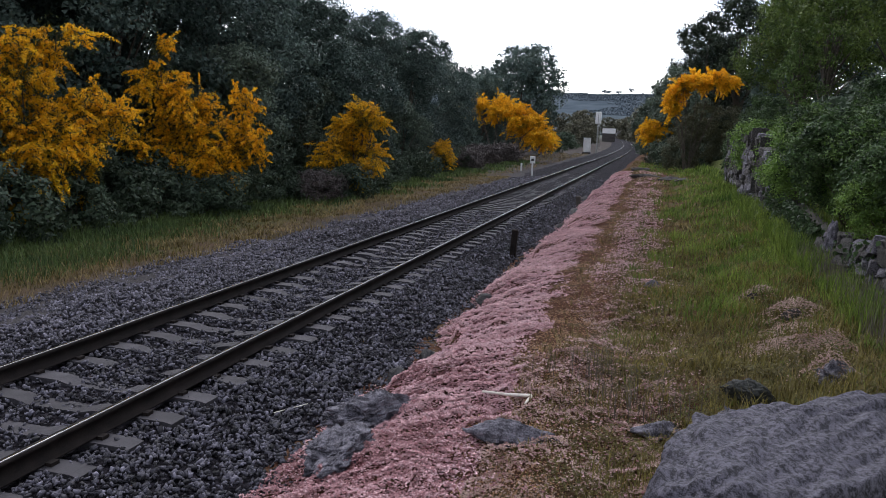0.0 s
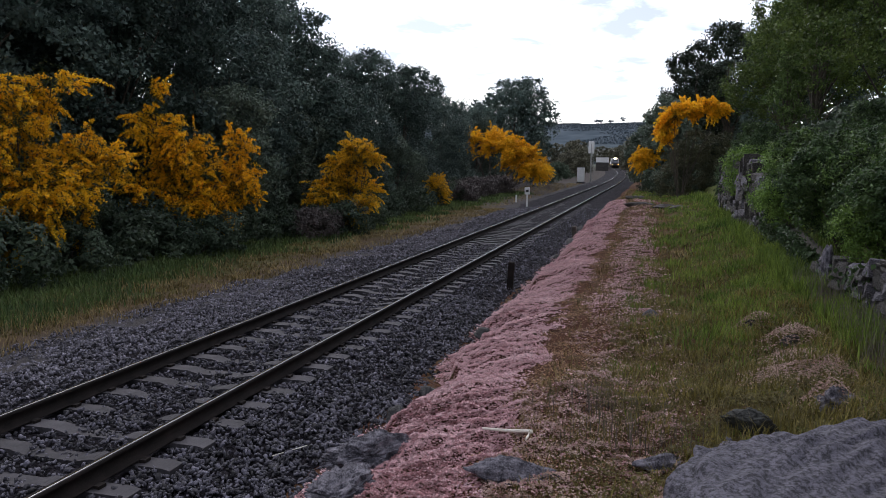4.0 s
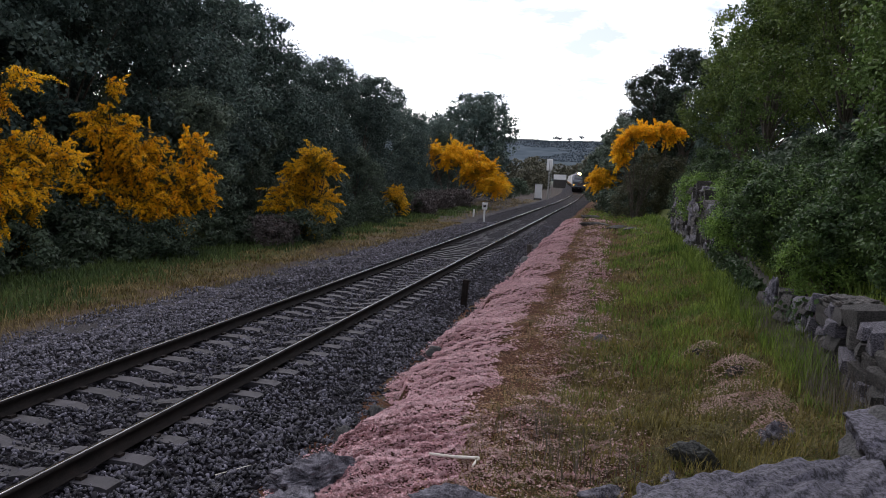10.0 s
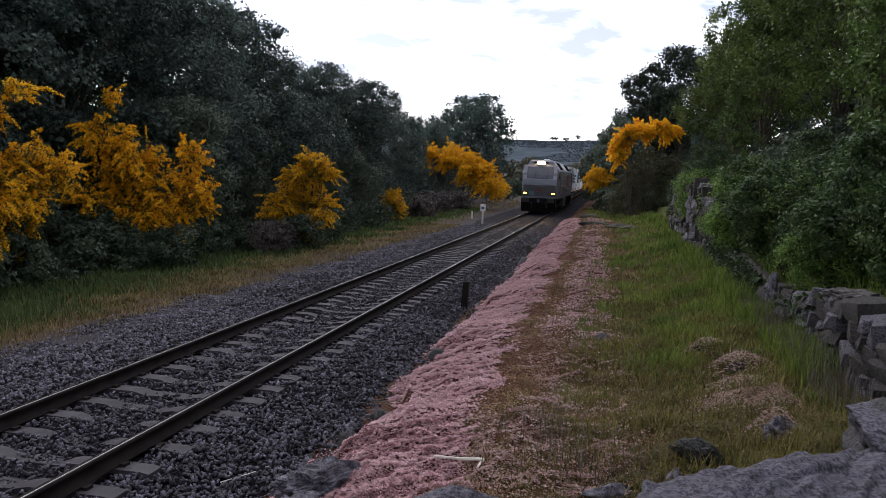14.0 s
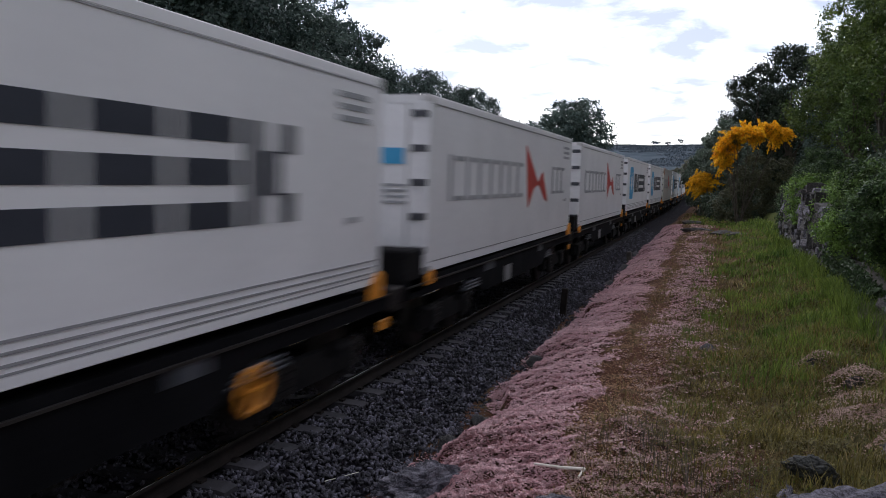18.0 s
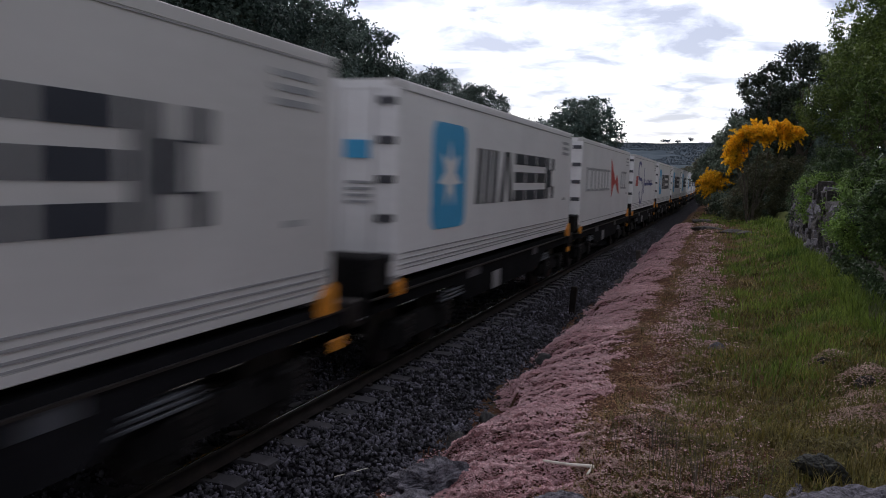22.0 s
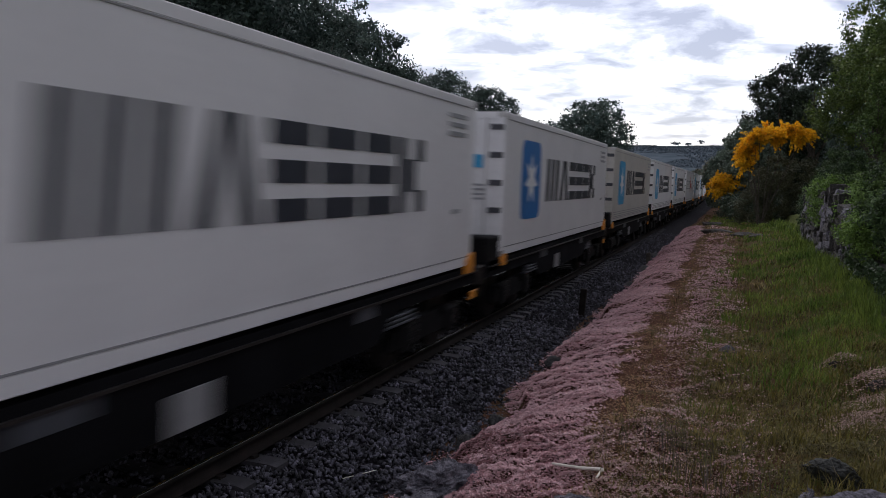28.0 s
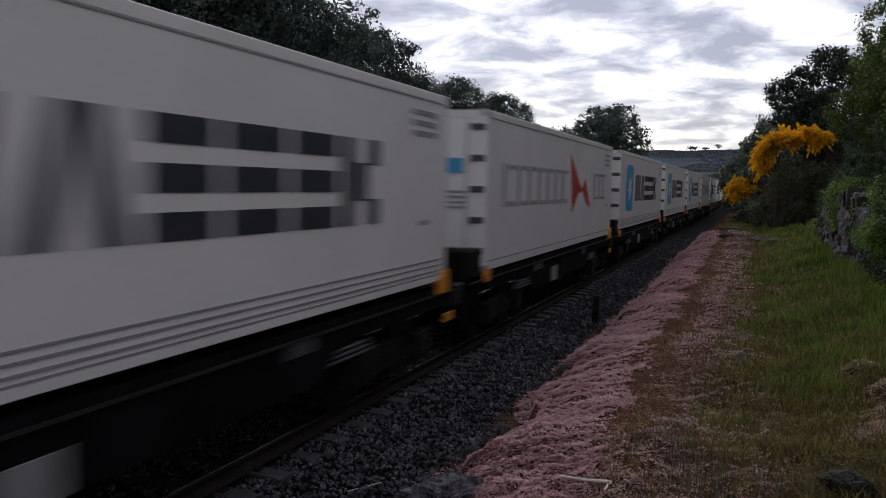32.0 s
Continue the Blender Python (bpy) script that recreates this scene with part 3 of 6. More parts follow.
RAIL = [(-0.036, 0.0), (0.036, 0.0), (0.036, -0.035), (0.010, -0.05), (0.010, -0.135), (0.070, -0.155), (0.070, -0.165), (-0.070, -0.165), (-0.070, -0.155), (-0.010, -0.135), (-0.010, -0.05), (-0.036, -0.035)]
RY = lines((-40, 90, 6), (90, 471, 5))


def swept(outline, off):
    n, k = len(RY), len(outline)
    o = np.array(outline)
    cx = bend(RY) + off
    v = np.stack([cx[:, None] + o[None, :, 0], np.repeat(RY[:, None], k, 1), np.repeat(o[None, :, 1], n, 0)], -1).reshape(-1, 3)
    i = np.arange(n * k).reshape(n, k)
    nxt = np.roll(i, -1, axis=1)
    return v, np.stack([i[:-1], nxt[:-1], nxt[1:], i[1:]], -1).reshape(-1, 4)


for off in (-0.87, 0.87):
    rail = sheet("rail", *swept(RAIL, off), M["rail"], track)
    sheet("running_band", *swept([(-0.018, 0.0025), (0.018, 0.0025), (0.018, -0.001), (-0.018, -0.001)], off), M["railtop"], rail)["label"] = "shiny worn steel running surface"


def sleeper_mesh():
    bm = bmesh.new()
    prof = [(-1.30, -0.235), (-1.30, -0.195), (-1.22, -0.180), (-0.45, -0.180), (-0.30, -0.215), (0.30, -0.215), (0.45, -0.180), (1.22, -0.180), (1.30, -0.195), (1.30, -0.235), (1.30, -0.40), (-1.30, -0.40)]
    a = [bm.verts.new((x, -0.11, z)) for x, z in prof]
    b = [bm.verts.new((x, 0.11, z)) for x, z in prof]
    bm.faces.new(a)
    bm.faces.new(b[::-1])
    for i in range(len(prof)):
        j = (i + 1) % len(prof)
        bm.faces.new((a[i], b[i], b[j], a[j]))
    bmesh.ops.recalc_face_normals(bm, faces=bm.faces)
    me = bpy.data.meshes.new("sleeper")
    bm.to_mesh(me)
    bm.free()
    me.materials.append(M["sleeper"])
    return me


def clip_mesh():
    bm = bmesh.new()
    for s in (-1, 1):
        box(bm, s * 0.10 - 0.03, s * 0.10 + 0.03, -0.045, 0.045, -0.182, -0.150)
    me = bpy.data.meshes.new("rail_clip")
    bm.to_mesh(me)
    bm.free()
    me.materials.append(M["rail"])
    return me


SL, CL = sleeper_mesh(), clip_mesh()
for k in range(-24, 150):
    y = 5.45 + 0.6 * k
    s = new("sleeper", SL)
    s.parent = track
    s.matrix_basis = pose(float(bend(y)) + random.uniform(-0.01, 0.01), y + random.uniform(-0.012, 0.012), random.uniform(-0.006, 0.004), 0, 0, random.uniform(-0.4, 0.4))
    if -2 < k < 40:
        for off in (-0.87, 0.87):
            c = new("rail_clip", CL)
            c.parent = s
            c.matrix_basis = pose(off, 0, 0)
fy = 5.45 + 0.6 * np.arange(150, 480)
cube_v = np.array([[x, y, z] for z in (-0.3, -0.18) for y in (-0.11, 0.11) for x in (-1.3, 1.3)])
cube_f = np.array([[0, 1, 3, 2], [4, 6, 7, 5], [0, 4, 5, 1], [2, 3, 7, 6], [0, 2, 6, 4], [1, 5, 7, 3]])
v, f = scatter([(cube_v, cube_f)], np.column_stack([bend(fy), fy, fy * 0]), np.ones(len(fy)), np.repeat(np.eye(3)[None], len(fy), 0), 1)
far_sleepers = sheet("distant_sleepers", v, f, M["sleeper"], track)
far_sleepers["kind"] = "stuff"


# ---- foliage ----
def leaves(places, sizes, aspect, seed, out=None, up=0.0, three=False):
    """Folded diamond leaves at places, turned at random, with some lean towards the ways given by out."""
    rs = np.random.RandomState(seed)
    n = len(places)
    nrm = rs.normal(size=(n, 3))
    if out is not None:
        nrm = nrm * 0.75 + out
    nrm[:, 2] += up
    nrm /= np.linalg.norm(nrm, axis=1, keepdims=True) + 1e-9
    a = np.cross(nrm, rs.normal(size=(n, 3)))
    a /= np.linalg.norm(a, axis=1, keepdims=True) + 1e-9
    b = np.cross(nrm, a)
    s = sizes[:, None]
    if three:
        v = np.stack([places - a * s, places + a * s * 0.7 - b * s * aspect, places + a * s * 0.7 + b * s * aspect], 1).reshape(-1, 3)
        return v, np.arange(3 * n).reshape(n, 3)
    v = np.stack([places - a * s, places - b * s * aspect + nrm * s * 0.18, places + a * s, places + b * s * aspect + nrm * s * 0.18], 1).reshape(-1, 3)
    return v, np.arange(4 * n).reshape(n, 4)


def clumped(blobs, clumps, per, spread, seed, low=-1.0):
    """Points in clumps over the shells of blobs (x, y, z, rx, ry, rz), and the ways outwards."""
    rs = np.random.RandomState(seed)
    b = np.array(blobs, float)
    w = (b[:, 3] * b[:, 4] + b[:, 4] * b[:, 5] + b[:, 3] * b[:, 5])
    pick = rs.choice(len(b), clumps, p=w / w.sum())
    d = rs.normal(size=(clumps, 3))
    d /= np.linalg.norm(d, axis=1, keepdims=True)
    d[:, 2] = np.where(d[:, 2] < low, -d[:, 2], d[:, 2])
    c = b[pick, :3] + d * b[pick, 3:] * rs.uniform(0.72, 1.08, (clumps, 1))
    r = spread * rs.uniform(0.55, 1.25, (clumps, 1))
    q = rs.normal(size=(clumps, per, 3))
    q /= np.linalg.norm(q, axis=2, keepdims=True) + 1e-9
    q *= rs.rand(clumps, per, 1) ** 0.5
    pts = c[:, None] + q * r[:, None] * np.array([1, 1, 0.8])
    out = np.repeat(d[:, None], per, 1) * 0.5 + q * 0.6
    return pts.reshape(-1, 3), out.reshape(-1, 3), c


def limbs(bm, base, tips, r0, seed, knees=0.5):
    """A tapered trunk from base that forks towards some tips."""
    rs = np.random.RandomState(seed)
    base = Vector(base)
    top = Vector(tips[np.argmax(tips[:, 2])])
    mid = base.lerp(top, 0.45) + Vector((*rs.uniform(-0.25, 0.25, 2), 0))
    rod(bm, base, mid, r0, r0 * 0.6, 9)
    rod(bm, mid, base.lerp(top, 0.8), r0 * 0.6, r0 * 0.2, 7)
    for t in tips:
        root = base.lerp(mid, rs.uniform(0.45, 1.0))
        knee = root.lerp(Vector(t), knees) + Vector((0, 0, 0.15))
        rod(bm, root, knee, r0 * 0.38, r0 * 0.22, 6)
        rod(bm, knee, t, r0 * 0.22, r0 * 0.07, 5)
    return bm


def tree(name, label, blobs, height, clumps, per, spread, leaf, material, seed, low=-0.9, trunk=0.16, three=False):
    """A tree at the origin: a forked trunk and a crown of clumped leaves."""
    root = thing(name, label, "tree")
    pts, out, centres = clumped(blobs, clumps, per, spread, seed, low)
    rs = np.random.RandomState(seed + 1)
    keep = pts[:, 2] > 0.02
    pts, out = pts[keep], out[keep]
    sheet("crown", *leaves(pts, leaf * rs.uniform(0.6, 1.3, len(pts)), 0.75 if three else 0.55, seed, out, 0.25, three), material, root)
    tips = np.array([b[:3] for b in blobs])
    part("trunk", limbs(bmesh.new(), (0, 0, -0.15), tips, trunk, seed), M["bark"], root)
    return root


def blobs_for(width, height, count, seed, base=0.12):
    """Overlapping lumps that fill a crown from base * height up."""
    rs = np.random.RandomState(seed)
    out = []
    for k in range(count):
        h = base + (1 - base) * (k + 0.5) / count
        reach = width / 2 * math.sqrt(max(0.06, 1 - (2 * abs(h - 0.48)) ** 2.2)) * 0.62
        a = rs.uniform(0, math.tau)
        r = rs.uniform(0.75, 1.15) * width * 0.24
        out.append((reach * math.cos(a), reach * math.sin(a), min(h * height, height - r * 0.8), r, r, r * rs.uniform(0.7, 0.95)))
    return out


def plant(ob, spots, group=""):
    """Moves a thing to the first spot and copies it to the others: (x, y, scale, turn)."""
    for k, (x, y, s, a) in enumerate(spots):
        z = float(ground_z(x, y)) - 0.03
        if k == 0:
            ob.matrix_basis = pose(x, y, z, 0, 0, a)
            ob.scale = (s, s, s)
            c = ob
        else:
            c = copy_thing(ob, pose(x, y, z, 0, 0, a))
            c.scale = (s, s, s)
        if group:
            c["group"] = group


oak_a = tree("oak_tree", "green oak tree with dense foliage down to the ground, leaves darkened for shade", blobs_for(7.6, 10.2, 17, 31, 0.06), 10.2, 680, 92, 0.58, 0.072, M["shade_oak"], 41, three=True)
# the last two oaks, unseen behind the camera, are added to block skylight
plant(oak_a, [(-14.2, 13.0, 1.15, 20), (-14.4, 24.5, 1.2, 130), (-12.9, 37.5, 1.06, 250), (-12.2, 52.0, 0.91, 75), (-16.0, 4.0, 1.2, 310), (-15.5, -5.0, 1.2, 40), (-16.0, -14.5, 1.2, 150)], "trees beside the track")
oak_b = tree("oak_tree", "grey-green oak tree with uneven crown and dense foliage", blobs_for(7.0, 9.8, 16, 32, 0.06), 9.8, 640, 92, 0.56, 0.072, M["oak"], 42, three=True)
plant(oak_b, [(-14.2, 18.8, 1.2, 40), (-13.6, 31.0, 1.16, 160), (-12.3, 44.5, 0.94, 280), (-12.5, 60.0, 0.86, 10), (-13.0, 69.0, 0.88, 60), (-12.4, 78.0, 0.84, 200)], "trees beside the track")
grey = tree("willow_tree", "small grey-green willow tree between darker oaks", blobs_for(4.6, 6.2, 11, 33, 0.1), 6.2, 260, 84, 0.5, 0.07, M["grey_oak"], 43, three=True)
plant(grey, [(-10.6, 27.0, 0.9, 0), (-10.6, 34.5, 0.8, 120), (-10.2, 47.0, 0.72, 220)], "trees beside the track")
lone = tree("round_tree", "tall rounded dark tree standing against the sky", blobs_for(12.0, 12.6, 24, 34, 0.06), 12.6, 640, 46, 0.72, 0.15, M["oak"], 44, three=True)
plant(lone, [(-12.4, 95.0, 1.0, 0), (-15.0, 84.0, 0.66, 90), (-14.5, 108.0, 0.62, 200)], "trees beside the track")
birch = tree("birch_tree", "tall young-green broadleaf tree on the bank", blobs_for(8.4, 13.0, 20, 35, 0.46), 13.0, 560, 84, 0.62, 0.078, M["light"], 45, three=True)
# the last birch stands out of view, added to dim the near ground
plant(birch, [(15.6, 25.0, 0.95, 0), (14.6, 35.0, 0.95, 80), (13.6, 46.0, 0.92, 170), (17.0, 16.5, 1.0, 260), (13.6, 58.0, 0.9, 300), (15.8, 8.0, 0.95, 30)], "trees on the bank")
pine = tree("pine_tree", "tall dark pine tree above the broom", blobs_for(7.2, 16.0, 20, 36, 0.14), 16.0, 420, 50, 0.75, 0.135, M["pine"], 46, trunk=0.22, three=True)
plant(pine, [(8.6, 84.0, 0.88, 0), (12.2, 82.0, 0.94, 140), (16.5, 66.0, 0.9, 250), (19.5, 50.0, 0.8, 70), (20.0, 36.0, 0.72, 190), (19.5, 25.0, 0.65, 20)], "trees on the bank")
thicket = tree("hawthorn_tree", "grey-green hawthorn thicket along the line", blobs_for(6.0, 8.2, 13, 37, 0.05), 8.2, 330, 42, 0.62, 0.135, M["grey_oak"], 47, three=True)
plant(thicket, [(6.7, 74.0, 1.0, 0), (5.1, 90.0, 1.0, 100), (4.4, 112.0, 1.0, 200), (10.5, 96.0, 1.3, 20)], "trees on the bank")


brown = tree("scrub_tree", "brownish scrub tree beside the distant curve", blobs_for(7.0, 6.5, 9, 38, 0.04), 6.5, 110, 26, 0.8, 0.30, M["scrub"], 48, three=True)
plant(brown, [(4.4, 135.0, 1.1, 0), (3.8, 160.0, 1.1, 300), (2.2, 195.0, 1.1, 50), (-1.0, 250.0, 1.2, 130), (-5.5, 310.0, 1.3, 220), (-11.5, 385.0, 1.5, 10), (-11.0, 146.0, 0.7, 80), (-12.0, 172.0, 0.8, 170), (-15.0, 225.0, 0.9, 250), (-20.0, 270.0, 1.1, 20), (-27.0, 330.0, 1.2, 70), (-36.0, 430.0, 1.6, 90), (-26.0, 460.0, 1.6, 190), (-44.0, 400.0, 1.6, 20), (-14.5, 130.0, 0.9, 40), (-9.5, 160.0, 0.55, 10), (-13.5, 200.0, 0.9, 70), (-20.5, 245.0, 1.2, 140), (-24.0, 300.0, 1.5, 200), (-31.0, 360.0, 1.6, 250), (-3.5, 290.0, 1.1, 20), (-9.0, 350.0, 1.4, 320), (4.0, 230.0, 1.2, 44)], "scrub by the distant curve")
back = tree("background_oak", "dark oak tree in the second row of the wood", blobs_for(9.0, 12.0, 14, 39, 0.1), 12.0, 300, 40, 0.75, 0.17, M["oak"], 49, three=True)
plant(back, [(-22.5, 19.5, 1.15, 15), (-22.0, 27.5, 1.1, 75), (-17.2, 10.5, 0.85, 33), (-17.4, 17.5, 0.85, 133), (-17.0, 22.5, 0.85, 233), (-16.6, 29.0, 0.8, 303), (-20.5, 8, 1.0, 0), (-20.5, 16, 1.08, 70), (-20, 24, 1.25, 140), (-19.5, 32, 1.12, 210), (-18.5, 40, 1.0, 280), (-18, 50, 0.85, 40), (-18.5, 62, 0.72, 90)], "trees beside the track")
# the last oak here is out of view too, added as a light block
plant(copy_thing(back, pose(0, 0, 0)), [(11.0, 94.0, 1.05, 0), (15.5, 88.0, 1.2, 100), (18.5, 74.0, 1.2, 200), (20.0, 60.0, 1.15, 20), (21.5, 46.0, 1.1, 120), (22.5, 33.0, 1.05, 220), (23.0, 22.0, 1.0, 300), (19.5, 12.0, 1.0, 60)], "trees on the bank")


def bush(name, label, blobs, clumps, per, spread, leaf, material, seed, stems=7):
    root = thing(name, label, "bush")
    pts, out, _ = clumped(blobs, clumps, per, spread, seed, -0.8)
    rs = np.random.RandomState(seed + 1)
    keep = pts[:, 2] > 0.0
    pts, out = pts[keep], out[keep]
    sheet("foliage", *leaves(pts, leaf * rs.uniform(0.6, 1.35, len(pts)), 0.5, seed, out, 0.35, True), material, root)
    bm = bmesh.new()
    for k in range(stems):
        b = blobs[k % len(blobs)]
        tip = Vector(b[:3]) + Vector(rs.uniform(-0.3, 0.3, 3))
        rod(bm, (*rs.uniform(-0.15, 0.15, 2), -0.1), tip, 0.03, 0.008, 5)
    part("stem", bm, M["bark"], root)
    return root


hedge_a = bush("hedge_bush", "bright green leafy bush growing over the stone wall", [(0, 0, 0.8, 0.9, 1.1, 0.8), (0.5, 0.7, 1.3, 0.7, 0.8, 0.6), (-0.3, -0.7, 0.9, 0.7, 0.8, 0.7), (0.6, -0.4, 1.5, 0.7, 0.7, 0.6)], 330, 60, 0.28, 0.044, M["hedge"], 61)
plant(hedge_a, [(9.5, 11.9, 0.75, 0), (9.35, 14.6, 0.8, 110), (9.0, 17.6, 0.9, 200), (9.05, 20.4, 0.8, 320), (9.2, 23.4, 0.7, 60), (9.4, 26.6, 0.75, 150), (9.4, 30.0, 0.85, 250), (9.1, 34.0, 0.95, 20)], "bushes over the wall")
elder = bush("elder_bush", "dark leafy elder bush leaning over the stone wall", [(0, 0, 0.75, 0.75, 0.9, 0.7), (0.35, 0.55, 1.15, 0.55, 0.6, 0.5), (-0.2, -0.6, 0.95, 0.55, 0.6, 0.55), (0.5, -0.3, 1.45, 0.5, 0.55, 0.5)], 300, 92, 0.24, 0.040, M["elder"], 161)
plant(elder, [(8.75, 12.9, 0.85, 0), (8.72, 15.4, 0.95, 140), (9.5, 10.6, 0.95, 60), (9.9, 13.0, 1.15, 240), (9.6, 18.4, 1.0, 300), (9.9, 21.6, 1.05, 30)], "bushes over the wall")
hedge_b = bush("hedge_bush", "dark green bush with young pale shoots behind the wall", [(0, 0, 1.2, 1.2, 1.3, 1.2), (0.4, 0.6, 2.2, 0.9, 0.9, 0.9), (-0.2, -0.8, 1.9, 0.8, 0.8, 0.8), (0.3, 0.1, 3.0, 0.6, 0.6, 0.7)], 430, 60, 0.30, 0.046, M["elder"], 62)
plant(hedge_b, [(9.9, 13.4, 0.72, 0), (10.2, 16.8, 0.66, 100), (10.2, 20.4, 0.74, 215), (10.2, 10.2, 0.8, 20), (10.0, 35.5, 0.8, 160), (9.6, 42.0, 0.9, 10)], "bushes over the wall")
under = bush("bramble_bush", "low dark bramble and undergrowth below the trees", [(0, 0, 0.5, 1.2, 1.5, 0.6), (0.3, 1.0, 0.6, 0.9, 1.0, 0.6), (-0.3, -1.0, 0.7, 0.9, 1.0, 0.7)], 130, 70, 0.32, 0.062, M["bramble"], 63)
plant(under, [(7.0, 70.0, 1.6, 100), (-12.6, 13.5, 2.0, 170), (-12.4, 19.5, 2.1, 10), (-12.4, 25.0, 2.0, 99), (-9.9, 15.0, 1.3, 70), (-9.6, 20.5, 1.3, 20), (-7.2, 30.0, 1.0, 60), (-9.3, 12.5, 1.0, 0), (-9.4, 17.5, 1.0, 50), (-8.6, 22.0, 0.95, 130), (-8.9, 27.0, 1.0, 200), (-7.9, 33.5, 0.9, 280), (-8.6, 38.5, 1.1, 10), (-8.7, 43.0, 1.1, 90), (-9.3, 49.5, 1.2, 170), (-9.9, 57.0, 1.3, 240), (8.0, 60.0, 1.6, 120), (7.2, 80.0, 1.6, 220), (-10.0, 110.0, 1.8, 30), (-11.0, 135.0, 2.0, 30), (13.6, 21.0, 1.6, 40), (13.2, 27.5, 2.0, 130), (13.0, 34.0, 2.0, 220), (12.6, 41.0, 2.0, 20), (15.5, 30.0, 2.4, 80)], "undergrowth")
shoots = bush("young_bush", "bright yellow-green young bush growing from the wall's top", [(0, 0, 0.6, 0.5, 0.8, 0.55), (0.2, 0.6, 0.9, 0.45, 0.5, 0.45), (0.1, -0.5, 0.75, 0.4, 0.5, 0.4)], 150, 70, 0.22, 0.034, M["shoots"], 68)
plant(shoots, [(8.75, 24.5, 1.3, 0), (8.7, 28.5, 1.4, 40), (8.65, 12.3, 0.7, 80), (8.75, 17.0, 0.8, 190), (9.4, 14.0, 1.1, 10), (8.6, 19.8, 0.9, 120), (8.7, 15.4, 0.7, 220), (9.9, 22.0, 1.4, 10)], "bushes over the wall")
young = tree("young_ash_tree", "slender young ash tree with bright leaves behind the wall", [(0.0, 0.1, 2.2, 0.7, 0.7, 0.6), (0.4, -0.3, 3.3, 0.8, 0.8, 0.6), (-0.4, 0.2, 4.2, 0.75, 0.75, 0.6), (0.2, 0.3, 5.2, 0.65, 0.65, 0.6), (0.0, -0.1, 6.2, 0.5, 0.5, 0.55), (-0.2, 0.0, 6.9, 0.3, 0.3, 0.4)], 7.2, 170, 44, 0.34, 0.06, M["sapling"], 163, trunk=0.07, three=True)
plant(young, [(11.6, 20.6, 0.95, 0), (12.4, 17.2, 1.2, 170), (10.9, 38.0, 0.95, 20), (12.8, 23.5, 1.35, 310), (12.0, 14.0, 1.1, 120)], "trees on the bank")
gorse = bush("gorse_bush", "olive-brown gorse thicket below an arching broom", [(-0.6, 0, 1.2, 1.3, 1.4, 1.2), (0.8, 0.5, 2.0, 1.4, 1.4, 1.5), (0.6, -0.6, 3.4, 1.1, 1.1, 1.2), (2.0, 0.3, 3.0, 1.2, 1.3, 1.5), (-0.4, 0.3, 2.6, 0.9, 1.0, 1.1), (2.3, 0.6, 1.3, 1.3, 1.4, 1.2)], 420, 64, 0.36, 0.06, M["gorse"], 65, stems=2)
plant(gorse, [(7.2, 56.3, 1.0, 0), (7.6, 70.0, 0.8, 60)], "undergrowth")
dead = bush("bare_bush", "grey bare-twigged bush at the verge", [(0, 0, 0.5, 0.9, 1.1, 0.55), (0.2, 0.7, 0.6, 0.7, 0.7, 0.5)], 120, 60, 0.30, 0.05, M["deadbush"], 64)
plant(dead, [(-7.3, 28.2, 1.0, 0), (-8.4, 56.0, 1.4, 70), (-8.6, 64.0, 1.5, 160), (-8.8, 71.0, 1.5, 260)], "bare bushes")


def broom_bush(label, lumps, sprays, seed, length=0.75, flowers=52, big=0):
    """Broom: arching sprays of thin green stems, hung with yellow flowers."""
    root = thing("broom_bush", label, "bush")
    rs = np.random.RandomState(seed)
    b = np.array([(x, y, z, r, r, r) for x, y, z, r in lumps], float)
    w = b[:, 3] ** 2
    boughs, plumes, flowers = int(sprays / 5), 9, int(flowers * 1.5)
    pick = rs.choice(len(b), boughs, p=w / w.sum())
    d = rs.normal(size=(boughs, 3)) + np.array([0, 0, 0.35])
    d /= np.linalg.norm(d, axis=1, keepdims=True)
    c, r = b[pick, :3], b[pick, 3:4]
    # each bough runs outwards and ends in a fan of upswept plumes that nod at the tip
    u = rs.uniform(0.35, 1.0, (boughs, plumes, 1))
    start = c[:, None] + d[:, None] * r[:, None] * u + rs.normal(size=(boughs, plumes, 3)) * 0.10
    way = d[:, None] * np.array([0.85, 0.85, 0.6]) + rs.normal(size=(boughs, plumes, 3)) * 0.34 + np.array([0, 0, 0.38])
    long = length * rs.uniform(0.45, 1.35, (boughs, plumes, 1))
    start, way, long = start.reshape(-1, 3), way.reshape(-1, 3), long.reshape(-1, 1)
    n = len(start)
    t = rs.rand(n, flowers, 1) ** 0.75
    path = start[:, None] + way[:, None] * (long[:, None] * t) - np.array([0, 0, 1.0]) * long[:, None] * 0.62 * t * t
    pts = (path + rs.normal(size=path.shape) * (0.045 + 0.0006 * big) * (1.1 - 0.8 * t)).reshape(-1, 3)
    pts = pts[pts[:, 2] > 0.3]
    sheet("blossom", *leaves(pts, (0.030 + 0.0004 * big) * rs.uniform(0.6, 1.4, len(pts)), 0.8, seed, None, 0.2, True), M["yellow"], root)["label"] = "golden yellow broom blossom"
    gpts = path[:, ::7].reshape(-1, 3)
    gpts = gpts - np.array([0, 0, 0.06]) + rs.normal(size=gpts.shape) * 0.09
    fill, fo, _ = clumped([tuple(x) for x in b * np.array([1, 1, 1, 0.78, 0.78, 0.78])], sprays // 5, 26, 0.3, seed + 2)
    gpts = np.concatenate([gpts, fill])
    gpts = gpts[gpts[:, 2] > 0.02]
